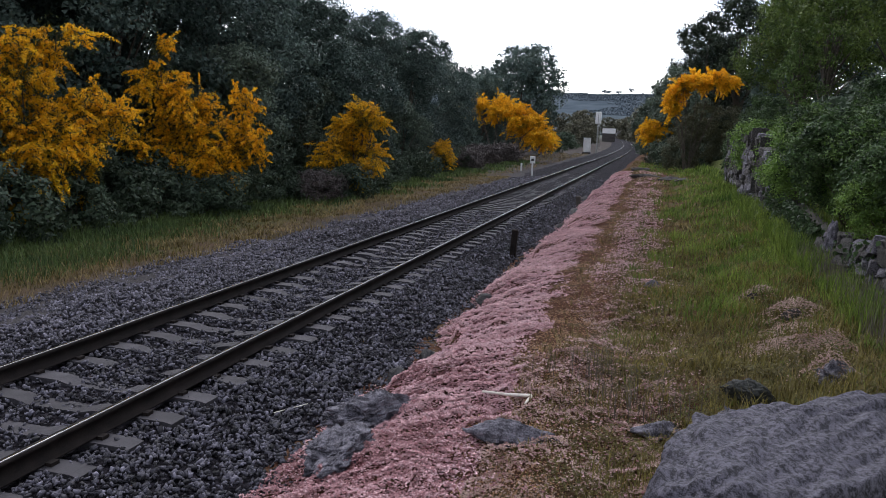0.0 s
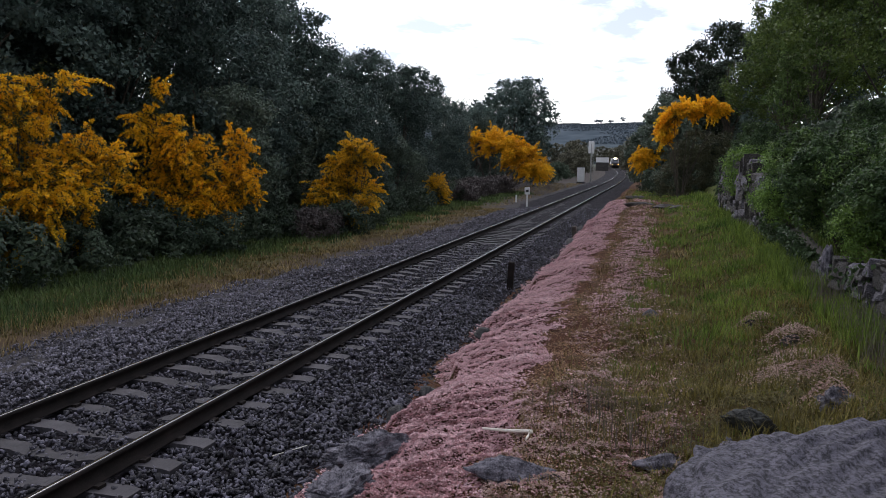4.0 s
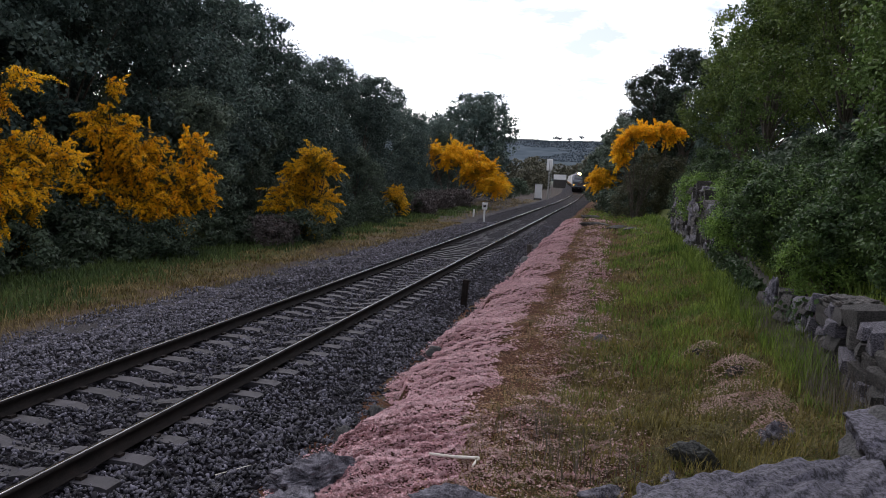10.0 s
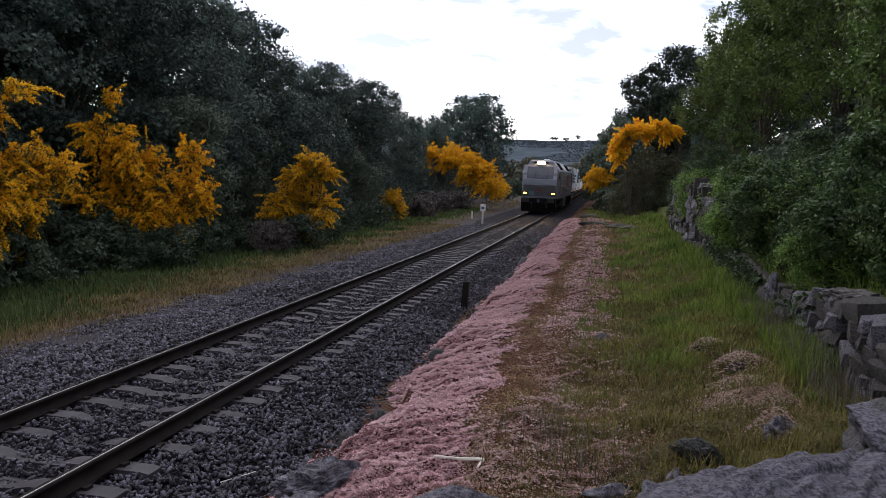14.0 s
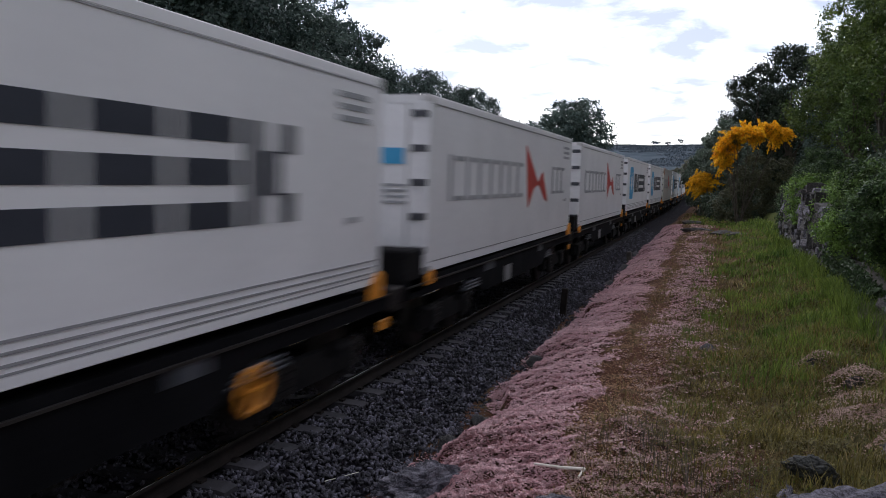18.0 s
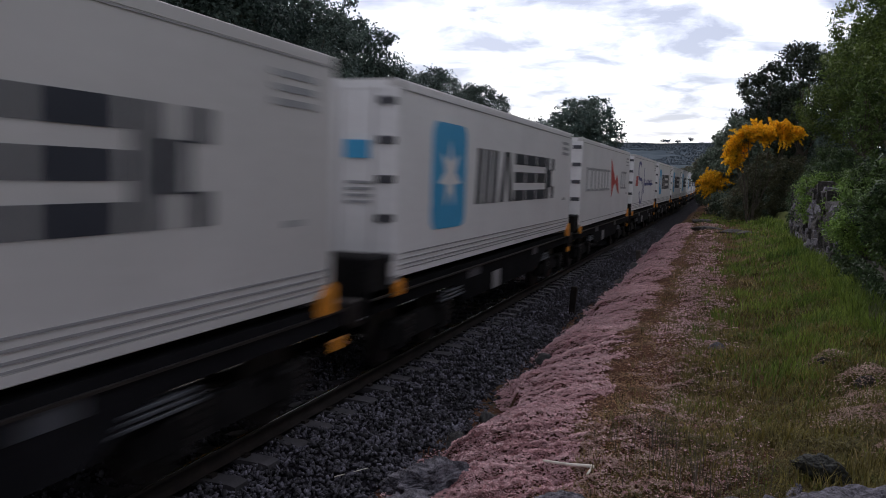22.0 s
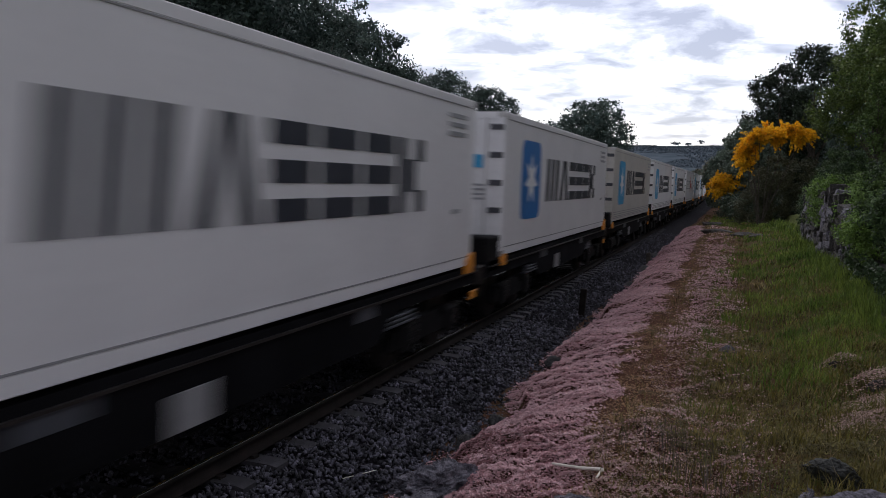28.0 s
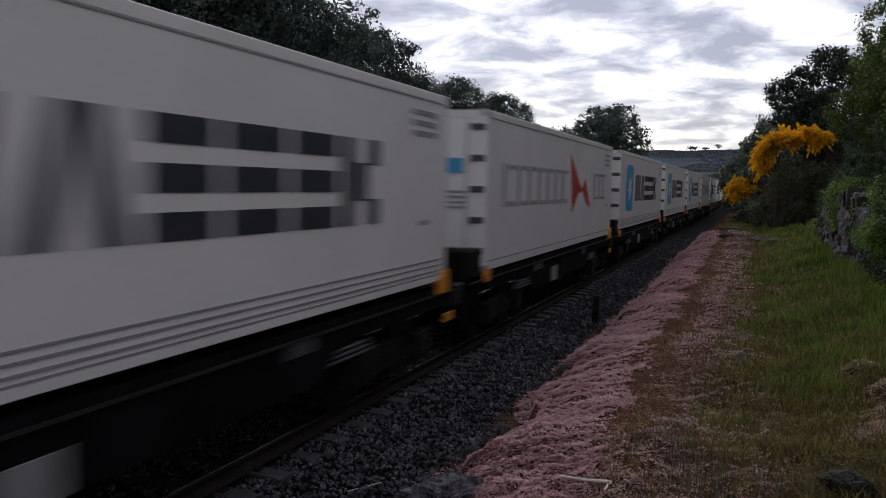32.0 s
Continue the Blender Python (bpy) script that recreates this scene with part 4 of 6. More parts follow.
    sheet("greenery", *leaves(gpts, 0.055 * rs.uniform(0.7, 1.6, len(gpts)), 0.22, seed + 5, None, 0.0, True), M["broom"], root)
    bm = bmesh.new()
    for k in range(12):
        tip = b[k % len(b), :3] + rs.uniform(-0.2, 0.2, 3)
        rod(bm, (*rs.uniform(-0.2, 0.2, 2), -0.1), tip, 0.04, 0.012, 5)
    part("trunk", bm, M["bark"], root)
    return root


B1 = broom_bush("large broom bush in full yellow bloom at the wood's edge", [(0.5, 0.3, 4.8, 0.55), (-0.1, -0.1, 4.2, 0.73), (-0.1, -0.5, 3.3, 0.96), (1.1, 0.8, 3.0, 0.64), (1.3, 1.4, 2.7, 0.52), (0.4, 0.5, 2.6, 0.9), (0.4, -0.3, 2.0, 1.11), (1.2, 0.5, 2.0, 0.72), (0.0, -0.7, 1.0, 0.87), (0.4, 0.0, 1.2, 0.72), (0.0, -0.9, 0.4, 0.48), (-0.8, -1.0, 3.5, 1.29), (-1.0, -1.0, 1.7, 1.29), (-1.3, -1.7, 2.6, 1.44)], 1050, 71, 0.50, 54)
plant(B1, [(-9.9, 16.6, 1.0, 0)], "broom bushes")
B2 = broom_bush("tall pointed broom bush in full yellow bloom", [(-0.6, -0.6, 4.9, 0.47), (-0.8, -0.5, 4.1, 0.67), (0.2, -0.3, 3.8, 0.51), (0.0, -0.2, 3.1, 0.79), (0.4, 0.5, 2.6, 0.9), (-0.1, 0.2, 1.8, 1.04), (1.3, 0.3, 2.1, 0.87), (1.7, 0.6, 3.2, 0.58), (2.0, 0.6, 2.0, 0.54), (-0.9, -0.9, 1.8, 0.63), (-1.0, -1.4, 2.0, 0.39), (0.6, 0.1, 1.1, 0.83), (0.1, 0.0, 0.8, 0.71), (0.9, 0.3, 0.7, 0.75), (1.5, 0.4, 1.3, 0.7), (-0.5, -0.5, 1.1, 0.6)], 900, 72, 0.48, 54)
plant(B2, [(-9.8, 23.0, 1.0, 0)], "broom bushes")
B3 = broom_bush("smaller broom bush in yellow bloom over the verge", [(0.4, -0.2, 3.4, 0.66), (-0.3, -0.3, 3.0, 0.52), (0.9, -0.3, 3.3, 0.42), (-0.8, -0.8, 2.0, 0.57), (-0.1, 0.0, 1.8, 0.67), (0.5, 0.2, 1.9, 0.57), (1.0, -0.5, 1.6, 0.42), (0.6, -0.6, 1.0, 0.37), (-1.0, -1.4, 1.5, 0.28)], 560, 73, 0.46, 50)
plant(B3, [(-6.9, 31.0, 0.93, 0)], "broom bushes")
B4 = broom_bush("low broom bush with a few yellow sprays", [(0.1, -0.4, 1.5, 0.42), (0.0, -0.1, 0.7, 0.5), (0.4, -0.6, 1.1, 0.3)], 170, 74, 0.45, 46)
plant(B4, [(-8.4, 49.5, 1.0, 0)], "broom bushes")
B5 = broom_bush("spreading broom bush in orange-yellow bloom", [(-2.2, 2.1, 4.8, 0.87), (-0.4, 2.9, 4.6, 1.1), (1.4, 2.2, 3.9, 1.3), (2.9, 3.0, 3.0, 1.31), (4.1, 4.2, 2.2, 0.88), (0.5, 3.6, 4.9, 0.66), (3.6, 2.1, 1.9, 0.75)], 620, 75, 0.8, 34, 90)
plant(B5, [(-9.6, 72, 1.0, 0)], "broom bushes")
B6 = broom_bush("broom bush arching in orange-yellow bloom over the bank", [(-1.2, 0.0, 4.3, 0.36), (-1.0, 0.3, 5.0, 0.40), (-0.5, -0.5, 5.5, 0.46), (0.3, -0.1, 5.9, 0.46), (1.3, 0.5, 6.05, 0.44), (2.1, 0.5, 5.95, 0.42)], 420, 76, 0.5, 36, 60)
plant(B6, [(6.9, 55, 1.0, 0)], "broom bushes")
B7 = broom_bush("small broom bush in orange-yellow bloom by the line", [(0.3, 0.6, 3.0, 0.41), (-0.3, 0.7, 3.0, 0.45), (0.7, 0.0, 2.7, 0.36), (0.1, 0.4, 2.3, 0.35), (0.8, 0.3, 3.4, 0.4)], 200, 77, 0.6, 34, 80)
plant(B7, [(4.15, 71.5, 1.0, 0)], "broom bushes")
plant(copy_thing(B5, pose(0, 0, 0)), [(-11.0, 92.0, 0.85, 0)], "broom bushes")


# ---- low growth ----
def blades(places, heights, lean, width, seed):
    """Grass blades: thin bent strips."""
    rs = np.random.RandomState(seed)
    n = len(places)
    a = rs.uniform(0, math.tau, n)
    side = np.stack([np.cos(a), np.sin(a), 0 * a], -1) * np.reshape(width, (-1, 1))
    fall = np.stack([np.cos(a + 1.6), np.sin(a + 1.6), 0 * a], -1) * (heights * lean * rs.uniform(0.2, 1.3, n))[:, None]
    up = np.array([0, 0, 1.0]) * heights[:, None]
    v = np.stack([places - side, places + side, places + side * 0.7 + up * 0.6 + fall * 0.4, places - side * 0.7 + up * 0.6 + fall * 0.4, places + up + fall], 1).reshape(-1, 3)
    i = np.arange(n)[:, None] * 5
    return v, np.concatenate([i + [0, 1, 2], i + [0, 2, 3], i + [3, 2, 4]])


def sown(spans, seed, mask=None):
    rs = np.random.RandomState(seed)
    out = []
    for x0, x1, y0, y1, per in spans:
        n = int((x1 - x0) * (y1 - y0) * per)
        out.append(np.stack([rs.uniform(x0, x1, n), rs.uniform(y0, y1, n)], -1))
    p = np.concatenate(out)
    if mask is not None:
        p = p[mask(p[:, 0], p[:, 1], rs)]
    return np.column_stack([p, ground_z(p[:, 0], p[:, 1])])


def trodden(x, y):
    """A narrow bare strip of reddish soil between the stonecrop and the grass."""
    r = x - edge_x(y) - 0.12 * fbm(y, y * 0, 4.0, 71)
    return 0.42 * smooth((r - 1.25) / 0.45) * smooth((1.85 - r) / 0.45) * smooth((y - 8) / 2)


def right_green(x, y, rs):
    lush = smooth((x - 5.6 + 0.8 * fbm(x, y, 3.0, 51)) / 1.2) * smooth((y - 8.5) / 3)
    lush = np.maximum(lush, 0.8 * smooth((y - 52) / 6))
    lush *= 0.25 + 0.75 * smooth(0.55 + 1.3 * fbm(x, y, 1.4, 63))
    lush = np.maximum(lush, 0.35 * (fbm(x, y, 1.6, 52) > 0.35) * (x > 5.0))
    return rs.rand(len(x)) < lush


def thin(p, k=0.00042):
    """Blade widths that keep far grass from vanishing."""
    return 0.0022 + k * p[:, 1]


g = sown([(8.2, 9.9, 7, 24, 420), (4.8, 8.3, 5, 10, 1100), (4.8, 8.3, 10, 18, 1200), (4.8, 8.3, 18, 32, 480), (4.5, 8.4, 32, 55, 150), (3.6, 7.5, 55, 75, 90)], 81, right_green)
rs = np.random.RandomState(82)
fg = sown([(7.5, 8.12, 7.5, 14, 800), (7.45, 8.15, 14, 24, 520)], 181, lambda x, y, r: r.rand(len(x)) < 0.3 + 0.7 * smooth(0.5 + 1.4 * fbm(x, y, 1.2, 65)))
g = np.concatenate([g, fg])
rs = np.random.RandomState(82)
grass = sheet("grass", *blades(g, rs.uniform(0.06, 0.30, len(g)) * np.where(g[:, 1] > 9, 0.85, 0.4) * np.where(g[:, 0] > 7.5, 1.9, 1.0) * (0.75 + 0.4 * np.clip(fbm(g[:, 0], g[:, 1], 1.8, 64), -1, 1)), 0.6, thin(g), 83), M["grass"])
tagged(grass, "long green grass between the path and the wall", "grass", kind="stuff")
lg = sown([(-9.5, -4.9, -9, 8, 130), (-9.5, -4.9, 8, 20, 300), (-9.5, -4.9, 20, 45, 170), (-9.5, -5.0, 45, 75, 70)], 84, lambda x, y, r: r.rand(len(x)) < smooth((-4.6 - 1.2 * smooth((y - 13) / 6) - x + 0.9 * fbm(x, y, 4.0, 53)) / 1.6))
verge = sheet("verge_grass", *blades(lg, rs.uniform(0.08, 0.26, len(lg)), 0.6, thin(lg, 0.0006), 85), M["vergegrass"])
tagged(verge, "green grass along the verge, darkened in colour for the trees' shade", "grass", kind="stuff")
dg = sown([(3.9, 9.5, -9, 4.4, 110), (-9.5, -4.3, -9, 8, 60), (-9.5, -4.4, 50, 110, 22), (-7.2, -4.1, 8, 20, 480), (-7.0, -3.8, 20, 50, 190), (4.3, 8.2, 4.4, 12, 420), (4.2, 8.2, 12, 24, 260), (3.9, 8.2, 24, 45, 110), (2.8, 7.0, 45, 80, 60)], 86, lambda x, y, r: r.rand(len(x)) < (0.15 + 0.6 * smooth(0.5 + 1.3 * fbm(x, y, 2.2, 54))) * (1 - 0.9 * trodden(x, y)))
dry = sheet("dry_grass", *blades(dg, rs.uniform(0.03, 0.14, len(dg)), 0.9, thin(dg), 87), M["drygrass"])
tagged(dry, "short dry straw-coloured grass", "grass", kind="stuff")
og = sown([(4.5, 8.2, 4.4, 9, 700), (4.9, 8.2, 9, 14, 900), (4.6, 8.2, 14, 26, 380), (-7.5, -4.6, 8, 26, 160)], 88, lambda x, y, r: r.rand(len(x)) < (0.10 + 0.75 * smooth(0.45 + 1.4 * fbm(x, y, 1.7, 59))) * (1 - 0.9 * trodden(x, y)))
low = sheet("low_growth", *blades(og, rs.uniform(0.02, 0.11, len(og)), 1.1, thin(og) * 1.3, 89), M["olive"])
tagged(low, "olive-brown low weeds and moss beside the path", "weeds", kind="stuff")


def tufts(places, sizes, seed):
    """Stonecrop: small star-like cushions of a few pointed leaves."""
    rs = np.random.RandomState(seed)
    vs, fs = [], []
    a0 = rs.uniform(0, math.tau, len(places))
    for k in range(4):
        a = a0 + k * math.tau / 4 + rs.uniform(-0.4, 0.4, len(places))
        w = np.stack([np.cos(a), np.sin(a), rs.uniform(0.05, 0.75, len(places))], -1) * sizes[:, None]
        s = np.stack([-np.sin(a), np.cos(a), 0 * a], -1) * sizes[:, None] * 0.62
        vs.append(np.stack([places - w * 0.15 - s, places - w * 0.15 + s, places + w], 1))
    v = np.stack(vs, 1).reshape(-1, 3)
    return v, np.arange(len(v)).reshape(-1, 3)


tg = sown([(4.5, 9.5, -9, 4.4, 350), (4.7, 8.2, 4.4, 8, 2300), (4.9, 8.2, 8, 13, 1300), (4.9, 8.0, 13, 20, 500)], 188, lambda x, y, r: r.rand(len(x)) < smooth((x - edge_x(y) - 1.5) / 0.9) * (0.15 + 0.8 * smooth(0.5 + 1.5 * fbm(x, y, 1.3, 59))))
rs = np.random.RandomState(189)
tg[:, 2] += rs.rand(len(tg)) ** 1.5 * 0.10 * (0.5 + smooth(0.5 + 1.5 * fbm(tg[:, 0], tg[:, 1], 0.7, 73)))
heath = sheet("heath_tufts", *tufts(tg, rs.uniform(0.008, 0.019, len(tg)) * (1 + 0.05 * np.clip(tg[:, 1] - 5, 0, None)), 190), M["olive"])
tagged(heath, "soft olive-green low heath growth beside the path", "weeds", kind="stuff")


mg = sown([(3.9, 6.6, 4.2, 8, 2600), (3.9, 6.2, 8, 13, 1700), (3.8, 5.6, 13, 22, 700), (3.6, 5.4, 22, 36, 220)], 288, lambda x, y, r: r.rand(len(x)) < smooth((x - edge_x(y) - 1.0) / 0.4) * smooth((3.0 - x + edge_x(y)) / 1.2) * (0.35 + 0.6 * smooth(0.5 + 1.6 * fbm(x, y, 0.8, 81))))
rs = np.random.RandomState(289)
mg[:, 2] += rs.rand(len(mg)) ** 2 * 0.045
moss = sheet("red_moss", *tufts(mg, rs.uniform(0.006, 0.014, len(mg)) * (1 + 0.055 * np.clip(mg[:, 1] - 5, 0, None)), 290), M["redmoss"])
tagged(moss, "reddish-brown dry moss along the trodden path", "moss", kind="stuff")
sg_ = sown([(4.6, 8.3, 4.3, 8, 900), (5.0, 8.2, 8, 13, 900), (5.0, 8.2, 13, 20, 330)], 388, lambda x, y, r: r.rand(len(x)) < smooth((x - edge_x(y) - 1.9) / 0.8) * (0.2 + 0.8 * smooth(0.4 + 1.5 * fbm(x, y, 1.1, 83))))
rs = np.random.RandomState(389)
soft = sheet("soft_grass", *blades(sg_, rs.uniform(0.05, 0.17, len(sg_)) * (0.6 + 0.6 * smooth(0.5 + fbm(sg_[:, 0], sg_[:, 1], 1.1, 83))), 0.9, thin(sg_) * 0.8, 390), M["straw"])
tagged(soft, "soft olive-gold grass in low tussocks beside the path", "grass", kind="stuff")


def pink_here(x, y, rs):
    r = x - edge_x(y)
    w = smooth(r / 0.18 + 1.2) * smooth((1.46 + 0.22 * fbm(x, y, 2.5, 55) - r) / 0.42)
    w = np.maximum(w, 0.75 * smooth((1.95 + 0.2 * fbm(x, y, 1.1, 74) - r) / 0.3) * smooth(r + 1) * smooth((8.2 - y) / 1.2))
    speckle = smooth((r - 1.6) / 0.4) * smooth((3.2 - r) / 0.9) * (0.20 + 0.55 * smooth(0.3 + 2 * fbm(x, y, 0.9, 56)))
    patch = smooth((r - 1.75) / 0.2) * smooth((2.95 - r) / 0.4) * smooth((y - 12.5) / 1.5) * smooth((30 - y) / 6) * (0.62 + 0.36 * smooth(0.5 + 2 * fbm(x, y, 1.3, 72)))
    w = np.maximum(np.maximum(w, speckle), patch)
    w *= 1 - 0.88 * trodden(x, y)
    return rs.rand(len(x)) < w


p = sown([(2.5, 6.3, -9, 3.6, 800), (2.5, 6.3, 3.6, 8, 8000), (2.5, 6.0, 8, 13, 4300), (2.3, 5.8, 13, 22, 1650), (2.2, 5.5, 22, 36, 760), (1.9, 6.5, 36, 54, 330)], 91, pink_here)
rs = np.random.RandomState(92)
sz = rs.uniform(0.008, 0.018, len(p)) * np.where(p[:, 1] < 3.6, 2.3, 1.0) * (1 + 0.055 * np.clip(p[:, 1] - 5, 0, None))
red = (fbm(p[:, 0], p[:, 1], 1.6, 57) > 0.3) & (p[:, 1] < 8) & (rs.rand(len(p)) < 0.45) | (rs.rand(len(p)) < 0.05) | ((fbm(p[:, 0], p[:, 1], 0.22, 60) < -0.45) & (p[:, 1] < 13))
p[:, 2] += rs.uniform(0.0, 0.012, len(p)) + 0.030 * (0.5 + np.clip(fbm(p[:, 0], p[:, 1], 0.22, 60), -0.5, 1)) + 0.02 * (1 + np.clip(fbm(p[:, 0], p[:, 1], 0.6, 61), -1, 1))
brownish = (p[:, 0] - edge_x(p[:, 1]) > 1.6) & (p[:, 1] < 12) & (rs.rand(len(p)) < 0.3)
red = red | brownish | ((p[:, 1] < 6.1) & (rs.rand(len(p)) < 0.55))
dry_cover = (p[:, 0] - edge_x(p[:, 1]) > 1.4) & (rs.rand(len(p)) < np.where(p[:, 1] < 12, 0.85, 0.4))
red = red & ~dry_cover
sz[dry_cover] *= 0.75
hump = []
for x, y, w, h in ((6.77, 11.02, 0.36, 0.18), (7.06, 9.96, 0.46, 0.24), (6.82, 8.75, 0.55, 0.12), (7.13, 8.12, 0.34, 0.30), (6.97, 7.3, 0.30, 0.26), (6.95, 9.3, 0.5, 0.10), (5.45, 12.0, 0.3, 0.05)):
    k = int(5200 * w * w)
    q = rs.normal(size=(k, 2)) * w * 0.5
    hump.append(np.column_stack([x + q[:, 0], y + q[:, 1], ground_z(x + q[:, 0], y + q[:, 1]) + h * np.exp(-(q**2).sum(1) / (w * w) * 2.2) * rs.uniform(0.75, 1.1, k)]))
hump = np.concatenate(hump)
p = np.concatenate([p, hump])
sz = np.concatenate([sz, rs.uniform(0.009, 0.018, len(hump))])
red = np.concatenate([red, np.zeros(len(hump), bool)])
dry_cover = np.concatenate([dry_cover, np.ones(len(hump), bool)])
for name, sel, mm, label in (("withered_stonecrop", dry_cover, M["drysedum"], "withered brownish-pink stonecrop beside the path"), ("stonecrop", ~red & ~dry_cover, M["sedum"], "pale pink flowering stonecrop carpet along the bank"), ("red_stonecrop", red, M["redsedum"], "reddish stonecrop patches on the bank")):
    o = sheet(name, *tufts(p[sel], sz[sel], 93), mm)
    tagged(o, label, "ground cover", kind="stuff")

# ---- train: materials ----
T = dict(
    silver=mat("silver_grey_paint", (0.195, 0.202, 0.245), (0.265, 0.272, 0.315), rough=0.45, s1=1.2, s2=14, bump=0.05),
    # blue-grey sides, darker than the nose: their shade is put into the paint
    flank=mat("shaded_blue_grey_paint", (0.080, 0.096, 0.120), (0.130, 0.150, 0.182), rough=0.5, s1=1.2, s2=14, bump=0.05),
    side=mat("louvre_panel_paint", (0.115, 0.142, 0.165), (0.185, 0.215, 0.240), rough=0.5, s1=0.9, s2=14, bump=0.05),
    grime=mat("brake_dust_paint", (0.085, 0.066, 0.062), (0.170, 0.140, 0.130), rough=0.7, s1=1.1, s2=16, bump=0.06),
    roofpaint=mat("pale_roof_paint", (0.24, 0.245, 0.275), (0.38, 0.385, 0.42), rough=0.45, s1=1.0, s2=12, bump=0.05),
    slate=mat("dark_grey_paint", (0.040, 0.043, 0.054), (0.070, 0.073, 0.085), rough=0.55, s1=1.5, s2=16, bump=0.06),
    tank=mat("grey_tank", (0.045, 0.050, 0.062), (0.088, 0.093, 0.108), rough=0.6, s1=1.4, s2=18, bump=0.08),
    rib=mat("louvre_edge", (0.110, 0.125, 0.145), (0.190, 0.205, 0.225), rough=0.45, s1=1.0, s2=20, bump=0.05),
    black=mat("black_running_gear", (0.004, 0.004, 0.005), (0.016, 0.015, 0.015), rough=0.8, s1=3, s2=30, bump=0.3, spec=0.10),
    # dark steel taken near black: shade below the containers is put into it
    frame=mat("shade_dark_wagon_steel", (0.003, 0.003, 0.004), (0.012, 0.012, 0.014), rough=0.8, s1=2, s2=25, bump=0.3, vary=0.25, spec=0.06),
    wheel=mat("wheel_steel", (0.02, 0.018, 0.017), (0.06, 0.052, 0.05), rough=0.55, metal=0.6, s1=4, s2=30, bump=0.2),
    glass=mat("windscreen_glass", (0.055, 0.060, 0.075), (0.08, 0.085, 0.10), rough=0.12, s1=1, s2=10, bump=0, spec=0.8),
    red=mat("red_paint", (0.42, 0.035, 0.025), (0.55, 0.06, 0.045), rough=0.5, s1=2, s2=20, bump=0.05),
    maroon=mat("dull_red_band", (0.075, 0.028, 0.034), (0.115, 0.044, 0.050), rough=0.55, s1=2, s2=20, bump=0.05),
    teal=mat("blue_green_smear", (0.05, 0.11, 0.14), (0.09, 0.15, 0.18), rough=0.6, s1=3, s2=20, bump=0.05),
    headlight=mat("main_headlight", (1.0, 0.58, 0.20), (1.0, 0.62, 0.24), rough=0.4, bump=0, glow=1100.0),
    lowlight=mat("lower_headlight", (1.0, 0.40, 0.06), (1.0, 0.44, 0.08), rough=0.4, bump=0, glow=9.0),
    pane=mat("dark_side_glass", (0.010, 0.011, 0.014), (0.018, 0.019, 0.023), rough=0.2, s1=1, s2=10, bump=0, spec=0.3),
    grille=mat("black_grille", (0.004, 0.004, 0.005), (0.010, 0.010, 0.011), rough=0.9, s1=3, s2=30, bump=0.2, spec=0.0),
    white=mat("white_container_paint", (0.68, 0.68, 0.695), (0.78, 0.78, 0.795), rough=0.5, s1=0.7, s2=9, bump=0.05, vary=0.05),
    cool=mat("grey_white_container_paint", (0.47, 0.465, 0.465), (0.56, 0.555, 0.555), rough=0.55, s1=0.7, s2=9, bump=0.05),
    cream=mat("cream_container_paint", (0.45, 0.435, 0.395), (0.54, 0.525, 0.485), rough=0.55, s1=0.6, s2=8, bump=0.05),
    seam=mat("grey_seam", (0.22, 0.22, 0.23), (0.32, 0.32, 0.33), rough=0.6, bump=0.05),
    navy=mat("dark_letter_film", (0.018, 0.022, 0.035), (0.035, 0.04, 0.055), rough=0.5, bump=0.02),
    blue=mat("light_blue_film", (0.035, 0.30, 0.56), (0.055, 0.37, 0.66), rough=0.5, bump=0.02),
    deepblue=mat("deep_blue_film", (0.012, 0.13, 0.40), (0.02, 0.18, 0.48), rough=0.5, bump=0.02),
    ink=mat("grey_letter_film", (0.24, 0.25, 0.27), (0.36, 0.37, 0.39), rough=0.5, bump=0.02),
    royal=mat("royal_blue_film", (0.02, 0.03, 0.16), (0.05, 0.06, 0.24), rough=0.5, bump=0.02),
    orange=mat("orange_bracket", (0.62, 0.22, 0.015), (0.75, 0.30, 0.03), rough=0.55, s1=4, s2=30, bump=0.1),
    rust=mat("rust_streak", (0.25, 0.11, 0.05), (0.42, 0.25, 0.15), rough=0.8, s1=3, s2=25, bump=0.1),
)


def wheel_bm(r, seg=20):
    bm = bmesh.new()
    m = Matrix.Rotation(radians(90), 4, "Y")
    bmesh.ops.create_cone(bm, cap_ends=True, segments=seg, radius1=r, radius2=r, depth=0.13, matrix=m)
    bmesh.ops.create_cone(bm, cap_ends=True, segments=seg, radius1=r * 0.32, radius2=r * 0.26, depth=0.24, matrix=m)
    return bm


def bogie(parent, y, axles, base, r, half):
    """Side frames, springs and wheelsets about y."""
    b = new("bogie")
    b.parent = parent
    b.matrix_basis = pose(0, y, 0)
    ys = [base * (k / (axles - 1) - 0.5) for k in range(axles)]
    for s in (-1, 1):
        bm = bmesh.new()
        x = s * half
        prism(bm, [(-base / 2 - 0.45, r - 0.12), (base / 2 + 0.45, r - 0.12), (base / 2 + 0.4, r + 0.14), (0.5, r + 0.05), (0.35, r + 0.22), (-0.35, r + 0.22), (-0.5, r + 0.05), (-base / 2 - 0.4, r + 0.14)], min(x, x + s * 0.12), max(x, x + s * 0.12))
        for q in ys:
            box(bm, x + s * 0.02 - 0.12, x + s * 0.02 + 0.16, q - 0.17, q + 0.17, r - 0.2, r + 0.2, 0.03)
        part("side_frame", bm, T["black"], b)
        for q in ys:
            bm = bmesh.new()
